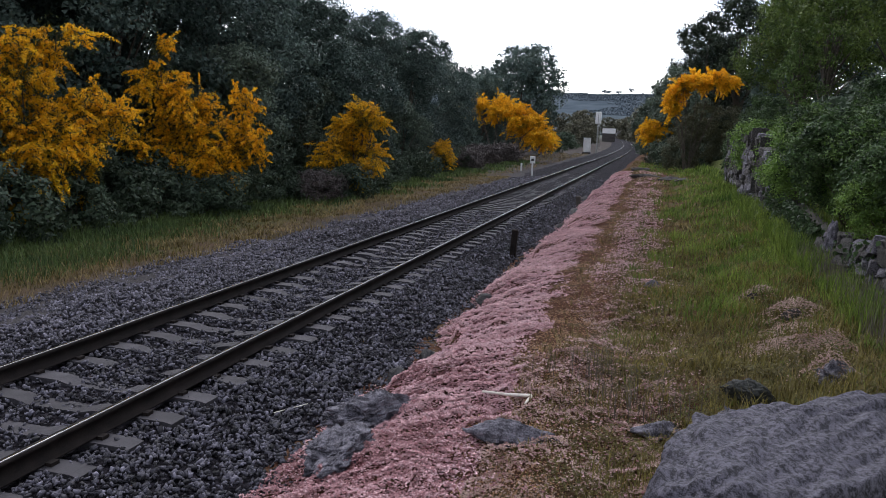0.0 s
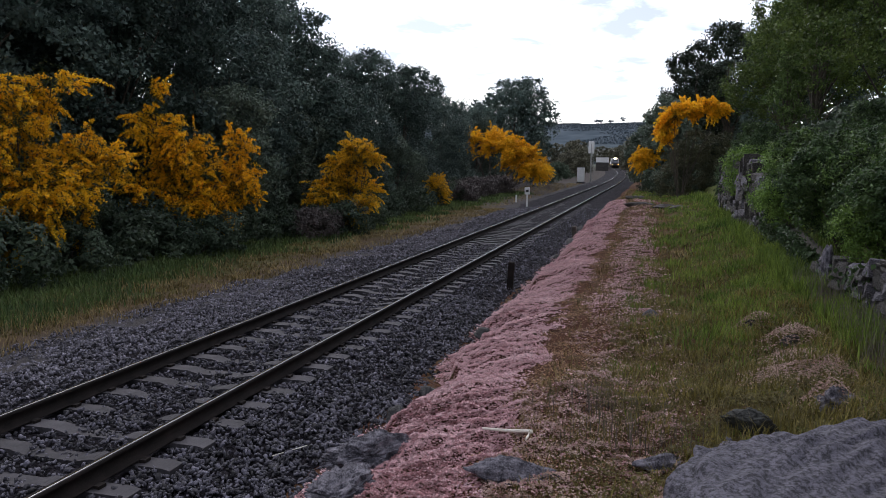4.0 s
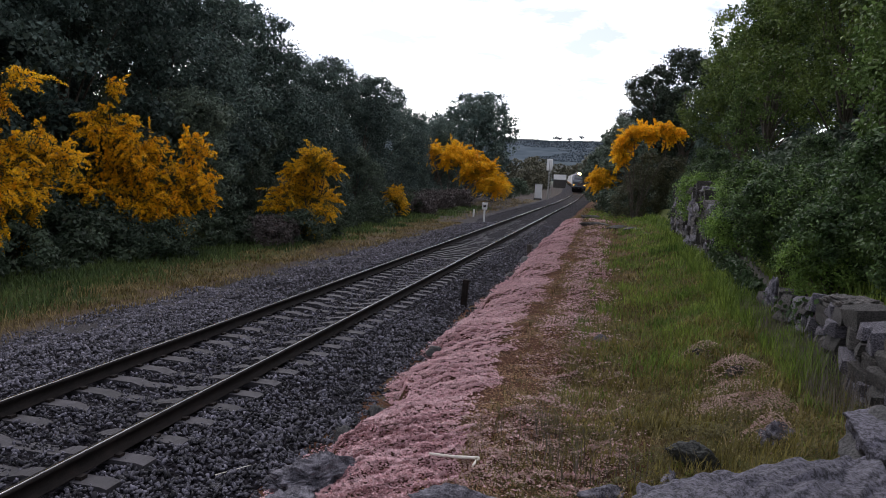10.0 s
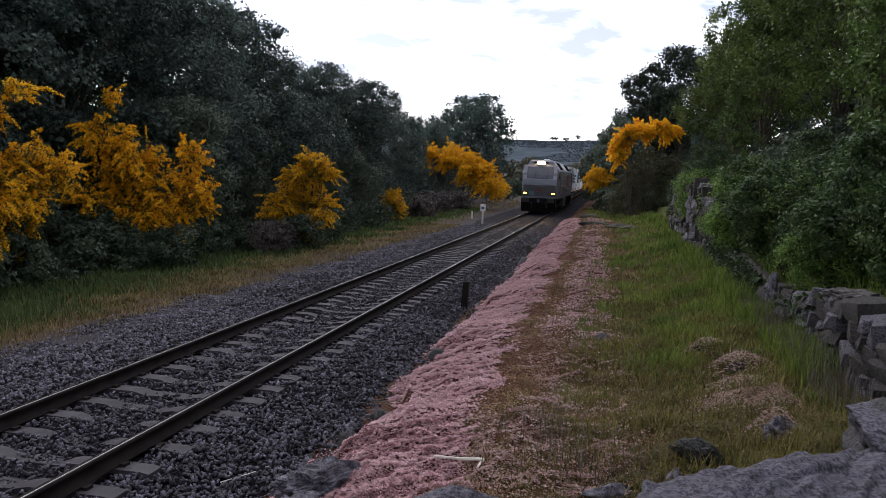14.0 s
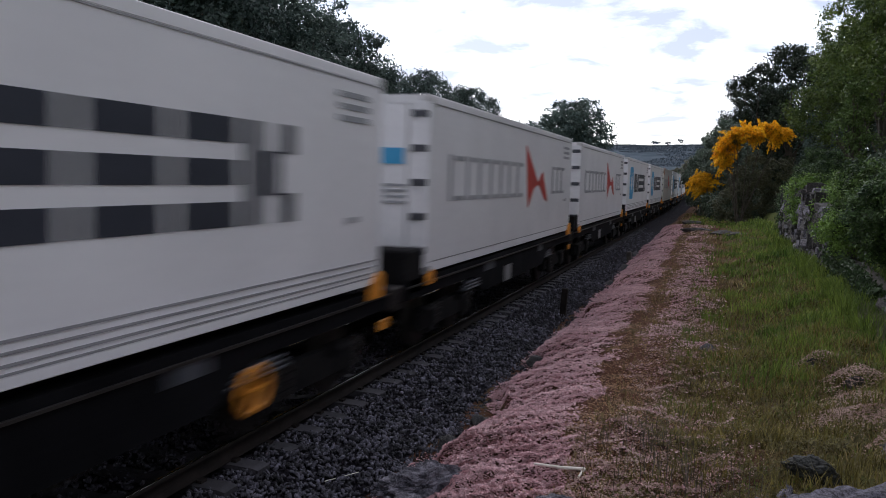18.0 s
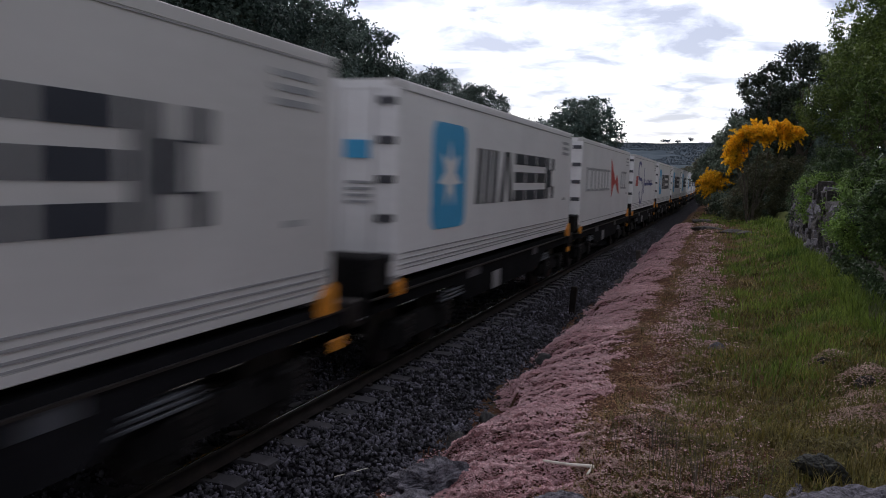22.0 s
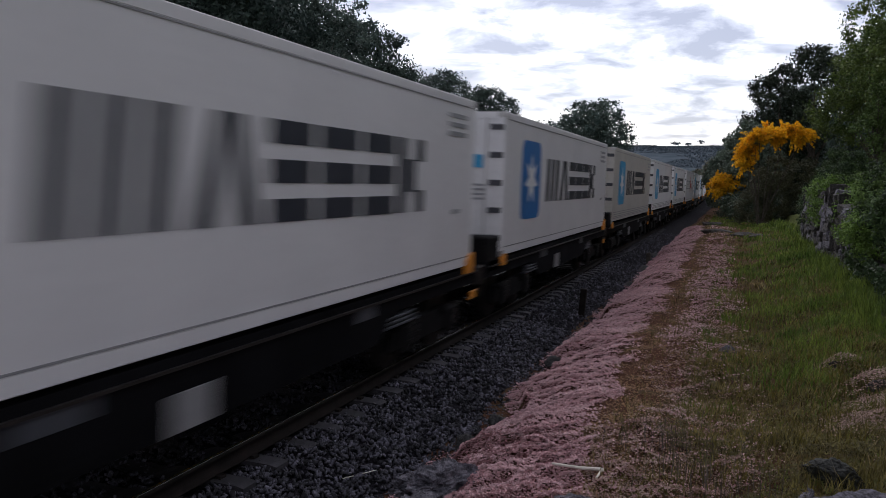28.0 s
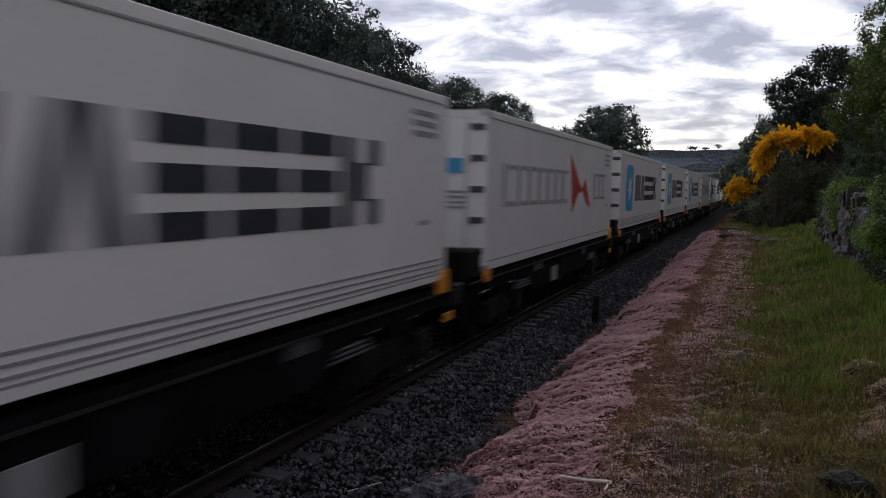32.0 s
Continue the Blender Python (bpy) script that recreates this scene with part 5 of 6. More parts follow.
            for k in range(4):
                rod(bm, (x + s * 0.1, q + 0.28, r - 0.1 + k * 0.09), (x + s * 0.1, q + 0.28, r - 0.05 + k * 0.09), 0.085, seg=10)
            part("spring", bm, T["wheel"], b)
    for q in ys:
        ax = part("axle", rod(bmesh.new(), (-0.8, q, r), (0.8, q, r), 0.09, seg=10), T["black"], b)
        for s in (-1, 1):
            w = part("wheel", wheel_bm(r), T["wheel"], ax)
            w.matrix_basis = pose(s * 0.835, q, r)
    return b


def buffer(parent, x, y, z, way):
    b = part("buffer", rod(bmesh.new(), (x, y, z), (x, y + way * 0.42, z), 0.13, 0.10, 14), T["black"], parent)
    bm = bmesh.new()
    box(bm, x - 0.27, x + 0.27, y + way * 0.42 - 0.025, y + way * 0.42 + 0.025, z - 0.17, z + 0.17, 0.02)
    part("buffer_plate", bm, T["wheel"], b)


# ---- locomotive: origin on the rails under the front of its body, +y to its rear ----
def locomotive():
    root = thing("diesel_locomotive", "silver-grey diesel freight locomotive with louvred sides and lit headlights", "locomotive")
    L = 21.8
    ends = [(0.0, 1.26, 2.22), (0.07, 1.30, 2.38), (0.45, 1.37, 3.05), (0.95, 1.41, 3.80), (1.2, 1.43, 4.05), (1.6, 1.43, 4.15)]
    secs = ends + [(L - y, h, z) for y, h, z in ends[::-1]]
    bm = bmesh.new()
    rows = []
    for y, h, zt in secs:
        zs = min(3.32, zt - 0.05)
        rh = h - 0.62 * max(0.0, (zt - zs)) / 0.83 - 0.03
        rows.append([bm.verts.new(c) for c in ((-h, y, 1.15), (-h, y, zs), (-rh, y, zt), (rh, y, zt), (h, y, zs), (h, y, 1.15))])
    for a, b in zip(rows, rows[1:]):
        for i in range(6):
            bm.faces.new((a[i], a[(i + 1) % 6], b[(i + 1) % 6], b[i]))
    bm.faces.new(rows[0][::-1])
    bm.faces.new(rows[-1])
    bmesh.ops.recalc_face_normals(bm, faces=bm.faces)
    bmesh.ops.bevel(bm, geom=list(bm.edges), offset=0.025, segments=2, affect="EDGES")
    part("body", bm, T["flank"], root)

    def slope(x0, x1, z0, z1, lift, back):
        """A plate lying on the raked front, from height z0 to z1."""
        def at(z):
            return np.interp(z, [1.15, 2.22, 2.38, 3.05, 3.80, 4.05], [0, 0, 0.07, 0.45, 0.95, 1.2])
        bm = bmesh.new()
        pts = []
        for z in np.linspace(z0, z1, 4):
            y = float(at(z))
            pts.append((y - lift, z))
        outline = pts + [(y + lift + 0.03, z) for y, z in pts[::-1]]
        prism(bm, outline, x0, x1)
        if back:
            for v in bm.verts:
                v.co.y = L - v.co.y
            bmesh.ops.reverse_faces(bm, faces=bm.faces)
        return bm

    for back in (False, True):
        y0, s = (L, 1) if back else (0.0, -1)
        # nose plates carry the lighter tone of the lit front
        nose = part("nose_shell", slope(-1.30, 1.30, 2.18, 3.74, 0.008, back), T["silver"], root, "silver-grey raked nose")
        fr = part("windscreen_frame", slope(-1.02, 1.02, 2.66, 3.60, 0.014, back), T["slate"], root)
        for x0, x1 in ((-0.98, -0.012), (0.012, 0.98)):
            part("windscreen", slope(x0, x1, 2.70, 3.56, 0.022, back), T["glass"], fr)
        for x in (-0.45, 0.5):
            z0, z1 = 2.62, 3.2
            ya, yb = (0.20, 0.55)
            w = rod(bmesh.new(), (x, y0 - s * (ya - 0.06), z0), (x + 0.12, y0 - s * (yb - 0.06), z1), 0.012, seg=5)
            part("wiper", w, T["black"], fr)
        part("front_panel", boxed(-1.2, 1.2, *sorted((y0 + s * 0.02, y0 - s * 0.03)), 1.33, 2.16, bevel=0.01), T["slate"], root)
        for x in (-0.85, 0.85):
            part("grab_rail", rod(bmesh.new(), (x - 0.35, y0 + s * 0.06, 2.2), (x + 0.35, y0 + s * 0.06, 2.2), 0.018, seg=6), T["rib"], root)
        part("nose_emblem", boxed(-0.26, 0.26, *sorted((y0 + s * 0.045, y0 + s * 0.018)), 1.64, 1.90, bevel=0.05), T["maroon"], root, "red painted emblem")
        part("nose_patch", boxed(-0.78, -0.36, *sorted((y0 + s * 0.04, y0 + s * 0.018)), 1.40, 1.72, bevel=0.012), T["teal"], root, "faded blue-green patch")
        for x in (-0.28, 0.02, 0.34):
            part("nose_socket", rod(bmesh.new(), (x, y0, 2.02), (x, y0 + s * 0.09, 2.02), 0.07, 0.055, 10), T["tank"], root)
        for x in (-0.55, 0.6):
            part("brake_hose", rod(bmesh.new(), (x, y0 + s * 0.32, 0.85), (x + 0.05, y0 + s * 0.42, 0.45), 0.03, seg=6), T["wheel"], root)
        bm = bmesh.new()
        prism(bm, [(y0 + s * 0.30, 1.18), (y0 + s * 0.30, 0.78), (y0 + s * 0.05, 0.12), (y0 - s * 0.25, 0.12), (y0 - s * 0.5, 1.18)], -1.32, 1.32)
        part("buffer_beam", bm, T["black"], root)
        part("coupling_hook", boxed(-0.09, 0.09, *sorted((y0 + s * 0.30, y0 + s * 0.52)), 0.86, 1.06, bevel=0.02), T["tank"], root)
        for x in (-0.95, 0.95):
            buffer(root, x, y0 + s * 0.24, 1.03, s)
        for x in (-1.08, 1.08):
            h = part("headlight_housing", boxed(x - 0.20, x + 0.20, *sorted((y0 + s * 0.055, y0)), 1.42, 1.66, bevel=0.02), T["black"], root)
            if not back:
                bm = bmesh.new()
                box(bm, x - 0.13, x + 0.13, *sorted((y0 + s * 0.05, y0 + s * 0.085)), 1.49, 1.60, 0.02)
                part("headlight", bm, T["lowlight"], h, "lit yellow lamp")
        yh = 1.02 if not back else L - 1.02
        h = part("roof_light_box", boxed(-0.80, 0.80, *sorted((yh, yh - s * 0.5)), 3.70, 4.06, bevel=0.04), T["silver"], root)
        for x in (-0.45, 0.45):
            part("horn", rod(bmesh.new(), (x, yh, 3.90), (x, yh + s * 0.03, 3.90), 0.12, seg=14), T["black"], h)
        if not back:
            part("main_headlight", boxed(-0.25, 0.25, yh - 0.06, yh - 0.005, 3.78, 4.0, bevel=0.03), T["headlight"], h, "large lit roof headlamp")
            # added plate with no counterpart on the locomotive; blocks lamp light falling downward
            part("lamp_hood", boxed(-0.33, 0.33, yh - 0.24, yh, 3.735, 3.76, bevel=0.006), T["slate"], h)
    for s in (-1, 1):
        def plate(name, y0, y1, z0, z1, material, proud=0.012, label=""):
            x = s * 1.43
            return part(name, boxed(*sorted((x - s * 0.02, x + s * proud)), y0, y1, z0, z1, bevel=0.006), material, root, label)
        plate("cab_band", 0.5, 3.0, 1.52, 1.66, T["maroon"], 0.008, "dull red band")
        plate("cab_band", L - 3.0, L - 0.5, 1.52, 1.66, T["maroon"], 0.008, "dull red band")
        plate("sill", 1.3, L - 1.3, 1.13, 1.24, T["tank"], 0.03)
        for y0, back in ((1.25, False), (L - 1.6, True)):
            plate("cab_window", y0, y0 + 0.74, 2.6, 3.24, T["pane"], 0.010, "dark side window")
            plate("cab_door", y0 + 0.66 if not back else y0 - 0.5, y0 + 1.2 if not back else y0 - 0.04, 1.5, 3.25, T["slate"], 0.006)
            for q in (y0 + 0.64, y0 + 1.24) if not back else (y0 - 0.02, y0 - 0.52):
                part("handrail", rod(bmesh.new(), (s * 1.48, q, 1.5), (s * 1.48, q, 2.9), 0.016, seg=6), T["rib"], root)
        for y0, y1 in ((3.2, 6.6), (7.4, 19.55)):
            back_plate = plate("louvre_panel", y0, y1, 1.52, 3.20, T["side"], 0.004)
            plate("dusty_panel", y0 + 0.02, y1 - 0.02, 1.53, 2.05, T["grime"], 0.008, "brown dusted lower panel")
            for k in range(14):
                z = 1.57 + k * 0.118
                bm = bmesh.new()
                prism(bm, [(y0 + 0.05, z), (y1 - 0.05, z), (y1 - 0.05, z + 0.052), (y0 + 0.05, z + 0.052)], *sorted((s * 1.42, s * 1.43)))
                for v in bm.verts:
                    if abs(v.co.x) > 1.425:
                        v.co.x = s * (1.462 if v.co.z < z + 0.02 else 1.440)
                part("slat", bm, T["grime"] if k < 4 else T["rib"], back_plate)
        plate("lower_band", 3.0, 9.5, 1.26, 1.44, T["maroon"], 0.008, "dull red band")
        for y0, z0 in ((2.3, 1.76), (6.75, 1.75)):
            plate("side_emblem", y0, y0 + 0.68, z0, z0 + 0.36, T["maroon"], 0.014, "dull red painted emblem")
        # the emblem is painted on the louvres: three slanted shapes cut by the slats
        for foot0, foot1, top0, top1 in ((11.65, 12.75, 12.05, 12.70), (12.85, 13.60, 12.80, 13.65), (13.70, 14.60, 13.75, 14.35)):
            bm = prism(bmesh.new(), [(foot0, 2.13), (foot1, 2.13), (top1, 3.09), (top0, 3.09)], *sorted((s * 1.430, s * 1.4375)))
            for k in range(5, 13):
                z = 1.57 + k * 0.118
                u = (k - 5) / 7
                ya, yb = foot0 + (top0 - foot0) * u, foot1 + (top1 - foot1) * u
                box(bm, *sorted((s * 1.436, s * 1.465)), ya, yb, z - 0.002, z + 0.054)
            part("side_emblem", bm, T["red"], root, "red painted emblem")
        chamf = math.atan2(0.83, 0.62)
        for y0, y1, mm, nm in ((3.5, 5.8, T["grille"], "roof_grille"), (5.9, 8.2, T["grille"], "roof_grille"), (13.4, 16.5, T["grille"], "roof_grille"), (16.9, 19.0, T["grille"], "roof_grille"), (19.2, 20.2, T["roofpaint"], "roof_hatch"), (1.7, 3.3, T["roofpaint"], "roof_hatch"), (8.4, 13.2, T["roofpaint"], "roof_hatch")):
            bm = boxed(-0.36, 0.36, y0, y1, -0.02, 0.02, bevel=0.008)
            g = part(nm, bm, mm, root)
            g.matrix_basis = pose(s * 1.105, 0, 3.745) @ pose(0, 0, 0, 0, s * math.degrees(chamf), 0)
        part("fuel_tank", boxed(*sorted((s * 0.25, s * 1.38)), 8.5, 12.2, 0.34, 1.12, bevel=0.04), T["tank"], root)
        for y in (5.9, 7.2, 13.4):
            part("air_reservoir", rod(bmesh.new(), (s * 1.05, y, 0.85), (s * 1.05, y + 0.95, 0.85), 0.2, seg=12), T["black"], root)
        part("cab_step", boxed(*sorted((s * 1.05, s * 1.40)), 1.6, 2.1, 0.5, 0.54), T["black"], root)
    part("underframe", boxed(-1.2, 1.2, 0.6, L - 0.6, 0.92, 1.16), T["black"], root)
    bogie(root, 4.0, 3, 3.6, 0.53, 1.06)
    bogie(root, L - 4.0, 3, 3.6, 0.53, 1.06)
    bm = bmesh.new()
    for y in (9.0, 12.5):
        rod(bm, (0, y, 4.14), (0, y, 4.22), 0.6, 0.55, 20)
    part("roof_fan", bm, T["black"], root)
    return root


# ---- wagon: origin on the rails under the front of its container ----
def wagon():
    root = thing("container_wagon", "dark steel flat container wagon with orange corner brackets", "wagon", group="container train wagons")
    part("centre_sill", boxed(-0.22, 0.22, -0.75, 12.94, 0.70, 1.10), T["frame"], root)
    for s in (-1, 1):
        bm = bmesh.new()
        prism(bm, [(-0.75, 1.21), (12.94, 1.21), (12.94, 0.92), (9.7, 0.92), (8.9, 0.56), (3.3, 0.56), (2.5, 0.92), (-0.75, 0.92)], *sorted((s * 1.02, s * 1.20)))
        part("side_sill", bm, T["frame"], root)
        for y in (0.0, 12.26):
            bm = bmesh.new()
            prism(bm, [(y + 0.02, 1.08), (y + 0.22, 1.08), (y + 0.22, 1.25), (y + 0.14, 1.30), (y + 0.02, 1.2)] if y < 1 else [(y, 1.14), (y + 0.31, 1.14), (y + 0.31, 1.42), (y + 0.24, 1.48), (y + 0.04, 1.36)], *sorted((s * 1.195, s * 1.275)))
            part("corner_bracket", bm, T["orange"], root, "orange container bracket")
        for y, w in ((3.4, 0.7), (8.3, 0.5)):
            part("number_plate_blank", boxed(*sorted((s * 1.20, s * 1.21)), y, y + w, 0.94, 1.12), T["tank"], root, "pale grey plate")
        part("notice_plate", boxed(*sorted((s * 1.205, s * 1.22)), 4.95, 5.5, 0.56, 0.90, bevel=0.004), T["seam"], root, "pale grey plate hung below the sill")
        for y in (2.1, 9.2):
            for k in range(3):
                part("spring_leaf", boxed(*sorted((s * 1.10, s * 1.215)), y + 0.06 * k, y + 1.0 - 0.06 * k, 0.70 + 0.06 * k, 0.735 + 0.06 * k, bevel=0.006), T["tank"], root)
        part("sill_flange", boxed(*sorted((s * 1.20, s * 1.235)), -0.7, 12.9, 1.10, 1.125), T["wheel"], root)
        part("tie_down", boxed(*sorted((s * 1.195, s * 1.24)), 12.62, 12.88, 0.66, 0.80, bevel=0.01), T["orange"], root, "small dull orange tie-down bracket")
        part("air_pipe", rod(bmesh.new(), (s * 1.0, 2.6, 0.66), (s * 1.0, 9.6, 0.66), 0.03, seg=6), T["wheel"], root)
        part("steel_box", boxed(*sorted((s * 0.75, s * 1.08)), 5.2, 6.1, 0.42, 0.72, bevel=0.02), T["frame"], root)
        for y, w in ((-0.75, -1), (12.94, 1)):
            buffer(root, s * 0.95, y, 1.0, w)
        part("truss_rod", rod(bmesh.new(), (s * 1.06, 3.0, 0.88), (s * 1.06, 5.0, 0.46), 0.03, seg=6), T["wheel"], root)
        part("truss_rod", rod(bmesh.new(), (s * 1.06, 9.2, 0.88), (s * 1.06, 7.2, 0.46), 0.03, seg=6), T["wheel"], root)
    for y in (-0.7, 2.0, 4.1, 6.1, 8.1, 10.2, 12.7):
        part("cross_beam", boxed(-1.05, 1.05, y, y + 0.2, 0.86, 1.14), T["frame"], root)
    part("end_bulkhead", boxed(-1.2, 1.2, -0.72, -0.10, 0.98, 1.66, bevel=0.03), T["black"], root, "black end bulkhead box")
    bogie(root, 1.35, 2, 1.8, 0.46, 1.02)
    bogie(root, 10.85, 2, 1.8, 0.46, 1.02)
    return root


# ---- refrigerated containers: origin at the middle of the front bottom edge ----
def flat_mark(name, outline, material, parent, label="", proud=0.006):
    """A thin film on the side that faces the bank, from an outline in (y, z)."""
    return part(name, prism(bmesh.new(), outline, 1.214, 1.2192 + proud), material, parent, label)


def rounded(y0, y1, z0, z1, r):
    out = []
    for cy, cz, a0 in ((y1 - r, z1 - r, 0), (y0 + r, z1 - r, 90), (y0 + r, z0 + r, 180), (y1 - r, z0 + r, 270)):
        for k in range(4):
            a = radians(a0 + 30 * k)
            out.append((cy + r * math.cos(a), cz + r * math.sin(a)))
    return out


def container(label, paint, marks, ribs):
    root = thing("reefer_container", label, "shipping container", group="containers on the train")
    W, L, H = 1.219, 12.56, 2.775
    for s in (-1, 1):
        bm = boxed(*sorted((s * (W - 0.06), s * (W - 0.004))), 0.14, L - 0.14, 0.16, H - 0.12)
        side = part("side_wall", bm, paint, root)
        foot = 0.075 if ribs else 0.02
        part("bottom_rail", boxed(*sorted((s * (W - 0.1), s * W)), 0.17, L - 0.17, foot, 0.165, bevel=0.008), paint, root)
        part("top_rail", boxed(*sorted((s * (W - 0.1), s * (W + 0.002))), 0.17, L - 0.17, H - 0.125, H - 0.004, bevel=0.008), paint, root)
        part("seam", boxed(*sorted((s * (W - 0.02), s * (W + 0.004))), 0.16, L - 0.16, 0.168, 0.186), T["seam"], side)
        part("seam", boxed(*sorted((s * (W - 0.02), s * (W + 0.004))), 0.16, L - 0.16, H - 0.145, H - 0.128), T["seam"], side)
        if ribs:
            # ribs in seam grey: the shading lines along them are put into colour
            for z in (0.235, 0.315, 0.395):
                part("side_rib", boxed(*sorted((s * (W - 0.01), s * (W + 0.006))), 0.16, L - 0.16, z - 0.011, z + 0.011), T["seam"], side)
        for y in (0.0, L - 0.17):
            part("corner_post", boxed(*sorted((s * (W - 0.17), s * W)), y, y + 0.17, 0.10, H - 0.10, bevel=0.01), paint, root)
            for z in (0.0, H - 0.118):
                part("corner_casting", boxed(*sorted((s * (W - 0.165), s * (W + 0.003))), y - 0.003, y + 0.173, z, z + 0.118, bevel=0.012), T["seam"] if z == 0 else T["cool"], root)
        door = part("door", boxed(*sorted((s * 0.01, s * (W - 0.12))), 0.03, 0.10, 0.16, H - 0.13, bevel=0.012), paint, root)
        for x in (0.35, 0.85):
            part("locking_bar", rod(bmesh.new(), (s * x, 0.015, 0.15), (s * x, 0.015, H - 0.12), 0.02, seg=8), T["cool"], door)
        for k in range(5):
            z = 0.36 + k * 0.53
            part("hinge", boxed(*sorted((s * (W - 0.30), s * (W - 0.03))), -0.015, 0.03, z - 0.055, z + 0.055, bevel=0.008), T["slate"], door)
        part("door_placard", boxed(*sorted((s * 0.42, s * 0.78)), 0.0, 0.03, 1.70, 1.95), T["blue"], door, "small blue placard")
        for k in range(4):
            part("notice_bar", boxed(*sorted((s * 0.45, s * 0.85)), 0.012, 0.03, 1.08 + k * 0.09, 1.12 + k * 0.09), T["ink"], door)
    part("roof", boxed(-W + 0.03, W - 0.03, 0.1, L - 0.1, H - 0.06, H - 0.012), paint, root)
    part("floor", boxed(-W + 0.09, W - 0.09, 0.1, L - 0.1, 0.06, 0.16), T["frame"], root)
    part("end_wall", boxed(-W + 0.12, W - 0.12, L - 0.12, L - 0.04, 0.16, H - 0.12), paint, root)
    for y in (0.02, L - 0.16):
        part("end_sill", boxed(-W + 0.16, W - 0.16, y, y + 0.14, 0.01, 0.165), paint, root)
        part("end_header", boxed(-W + 0.16, W - 0.16, y, y + 0.14, H - 0.135, H - 0.005), paint, root)
    for k in range(3):
        flat_mark("marking_bar", rounded(L - 1.25, L - 0.45, 2.42 - k * 0.14, 2.49 - k * 0.14, 0.02), T["ink"], root)
    flat_mark("marking_bar", rounded(L - 1.0, L - 0.7, 0.92, 0.99, 0.02), T["ink"], root)
    marks(root)
    return root


def deep_marks(root):
    block_marks(root, T["deepblue"])


def block_marks(root, blue=T["blue"]):
    """A light blue square with a white star, and six dark blocks of bars."""
    em = flat_mark("emblem", rounded(1.36, 2.98, 0.66, 2.32, 0.22), blue, root, "blue rounded square")
    star = []
    for k in range(14):
        a, r = radians(90 + k * 180 / 7), 0.56 if k % 2 == 0 else 0.24
        star.append((2.17 + r * math.cos(a), 1.5 + r * math.sin(a)))
    flat_mark("star", star, T["white"], em, "white star", 0.010)
    y = 3.60
    for k, w in enumerate((1.52, 1.18, 0.98, 1.06, 1.02, 1.06)):
        z0, z1 = 1.0, 2.0
        if k == 0:
            bars = [[(y + q, z0), (y + q + 0.30, z0), (y + q + 0.40, z1), (y + q + 0.10, z1)] for q in (0.0, 0.5, 1.0)]
        elif k == 1:
            bars = [[(y + 0.04, z0), (y + 0.36, z0), (y + 0.56, z1), (y + 0.38, z1)], [(y + 0.72, z0), (y + 1.04, z0), (y + 0.78, z1), (y + 0.60, z1)]]
        elif k == 5:
            bars = [rounded(y + 0.02, y + 0.30, z0, z1, 0.02), rounded(y + 0.36, y + 0.62, 1.28, 1.72, 0.02), rounded(y + 0.64, y + 0.92, 1.70, z1, 0.02), rounded(y + 0.64, y + 0.92, z0, 1.30, 0.02)]
        else:
            bars = [rounded(y + 0.02, y + w - 0.10, z0 + q, z0 + q + 0.23, 0.02) for q in (0.0, 0.385, 0.77)]
        for b in bars:
            flat_mark("letter_block", b, T["navy"], root, "dark block")
        y += w


def sail_marks(root):
    """Grey blocks with dark edges and two red sails."""
    y = 0.95
    for w in (0.95, 0.75, 0.8, 0.75, 0.7, 0.75, 0.7):
        flat_mark("letter_block", rounded(y + 0.05, y + 0.18, 1.12, 1.90, 0.02), T["ink"], root, "grey block")
        flat_mark("letter_block", rounded(y + 0.32, y + w - 0.08, 1.12, 1.20, 0.02), T["ink"], root, "grey block")
        flat_mark("letter_block", rounded(y + 0.32, y + w - 0.08, 1.80, 1.88, 0.02), T["ink"], root, "grey block")
        y += w
    flat_mark("sail", [(6.55, 2.30), (8.00, 1.40), (7.45, 1.30), (6.90, 0.85)], T["red"], root, "red sail shape")
    flat_mark("sail", [(8.45, 1.72), (9.15, 0.95), (8.75, 1.02), (7.95, 1.44)], T["red"], root, "small red sail shape")
    for y in (9.7, 10.35, 10.95):
        flat_mark("letter_block", rounded(y, y + 0.12, 1.15, 1.88, 0.02), T["ink"], root, "grey block")
        flat_mark("letter_block", rounded(y + 0.2, y + 0.5, 1.15, 1.23, 0.02), T["ink"], root, "grey block")
        flat_mark("letter_block", rounded(y + 0.2, y + 0.5, 1.80, 1.88, 0.02), T["ink"], root, "grey block")


def swash_marks(root):
    """A small red flag block, one long blue swash and blue bars."""
    flat_mark("flag", [(1.3, 1.75), (2.2, 1.75), (2.1, 1.25), (1.2, 1.25)], T["red"], root, "red flag shape")
    arc = [(3.0 + 0.75 * math.cos(radians(a)), 2.02 + 0.42 * math.sin(radians(a))) for a in range(40, 271, 23)]
    arc += [(3.75 + 0.75 * math.cos(radians(a)), 0.98 + 0.62 * math.sin(radians(a))) for a in range(90, -181, -27)]
    pairs = list(zip(arc, arc[1:]))
    for (y0, z0), (y1, z1) in pairs:
        d = Vector((y1 - y0, z1 - z0)).normalized() * 0.08
        flat_mark("swash", [(y0 - d.y, z0 + d.x), (y1 - d.y + d.x * 0.3, z1 + d.x), (y1 + d.y + d.x * 0.3, z1 - d.x), (y0 + d.y, z0 - d.x)], T["royal"], root, "dark blue stroke")
    flat_mark("swash", [(5.05, 0.85), (5.2, 0.85), (5.35, 2.2), (5.2, 2.2)], T["royal"], root, "dark blue stroke")
    for k in range(7):
        y = 5.5 + k * 0.72
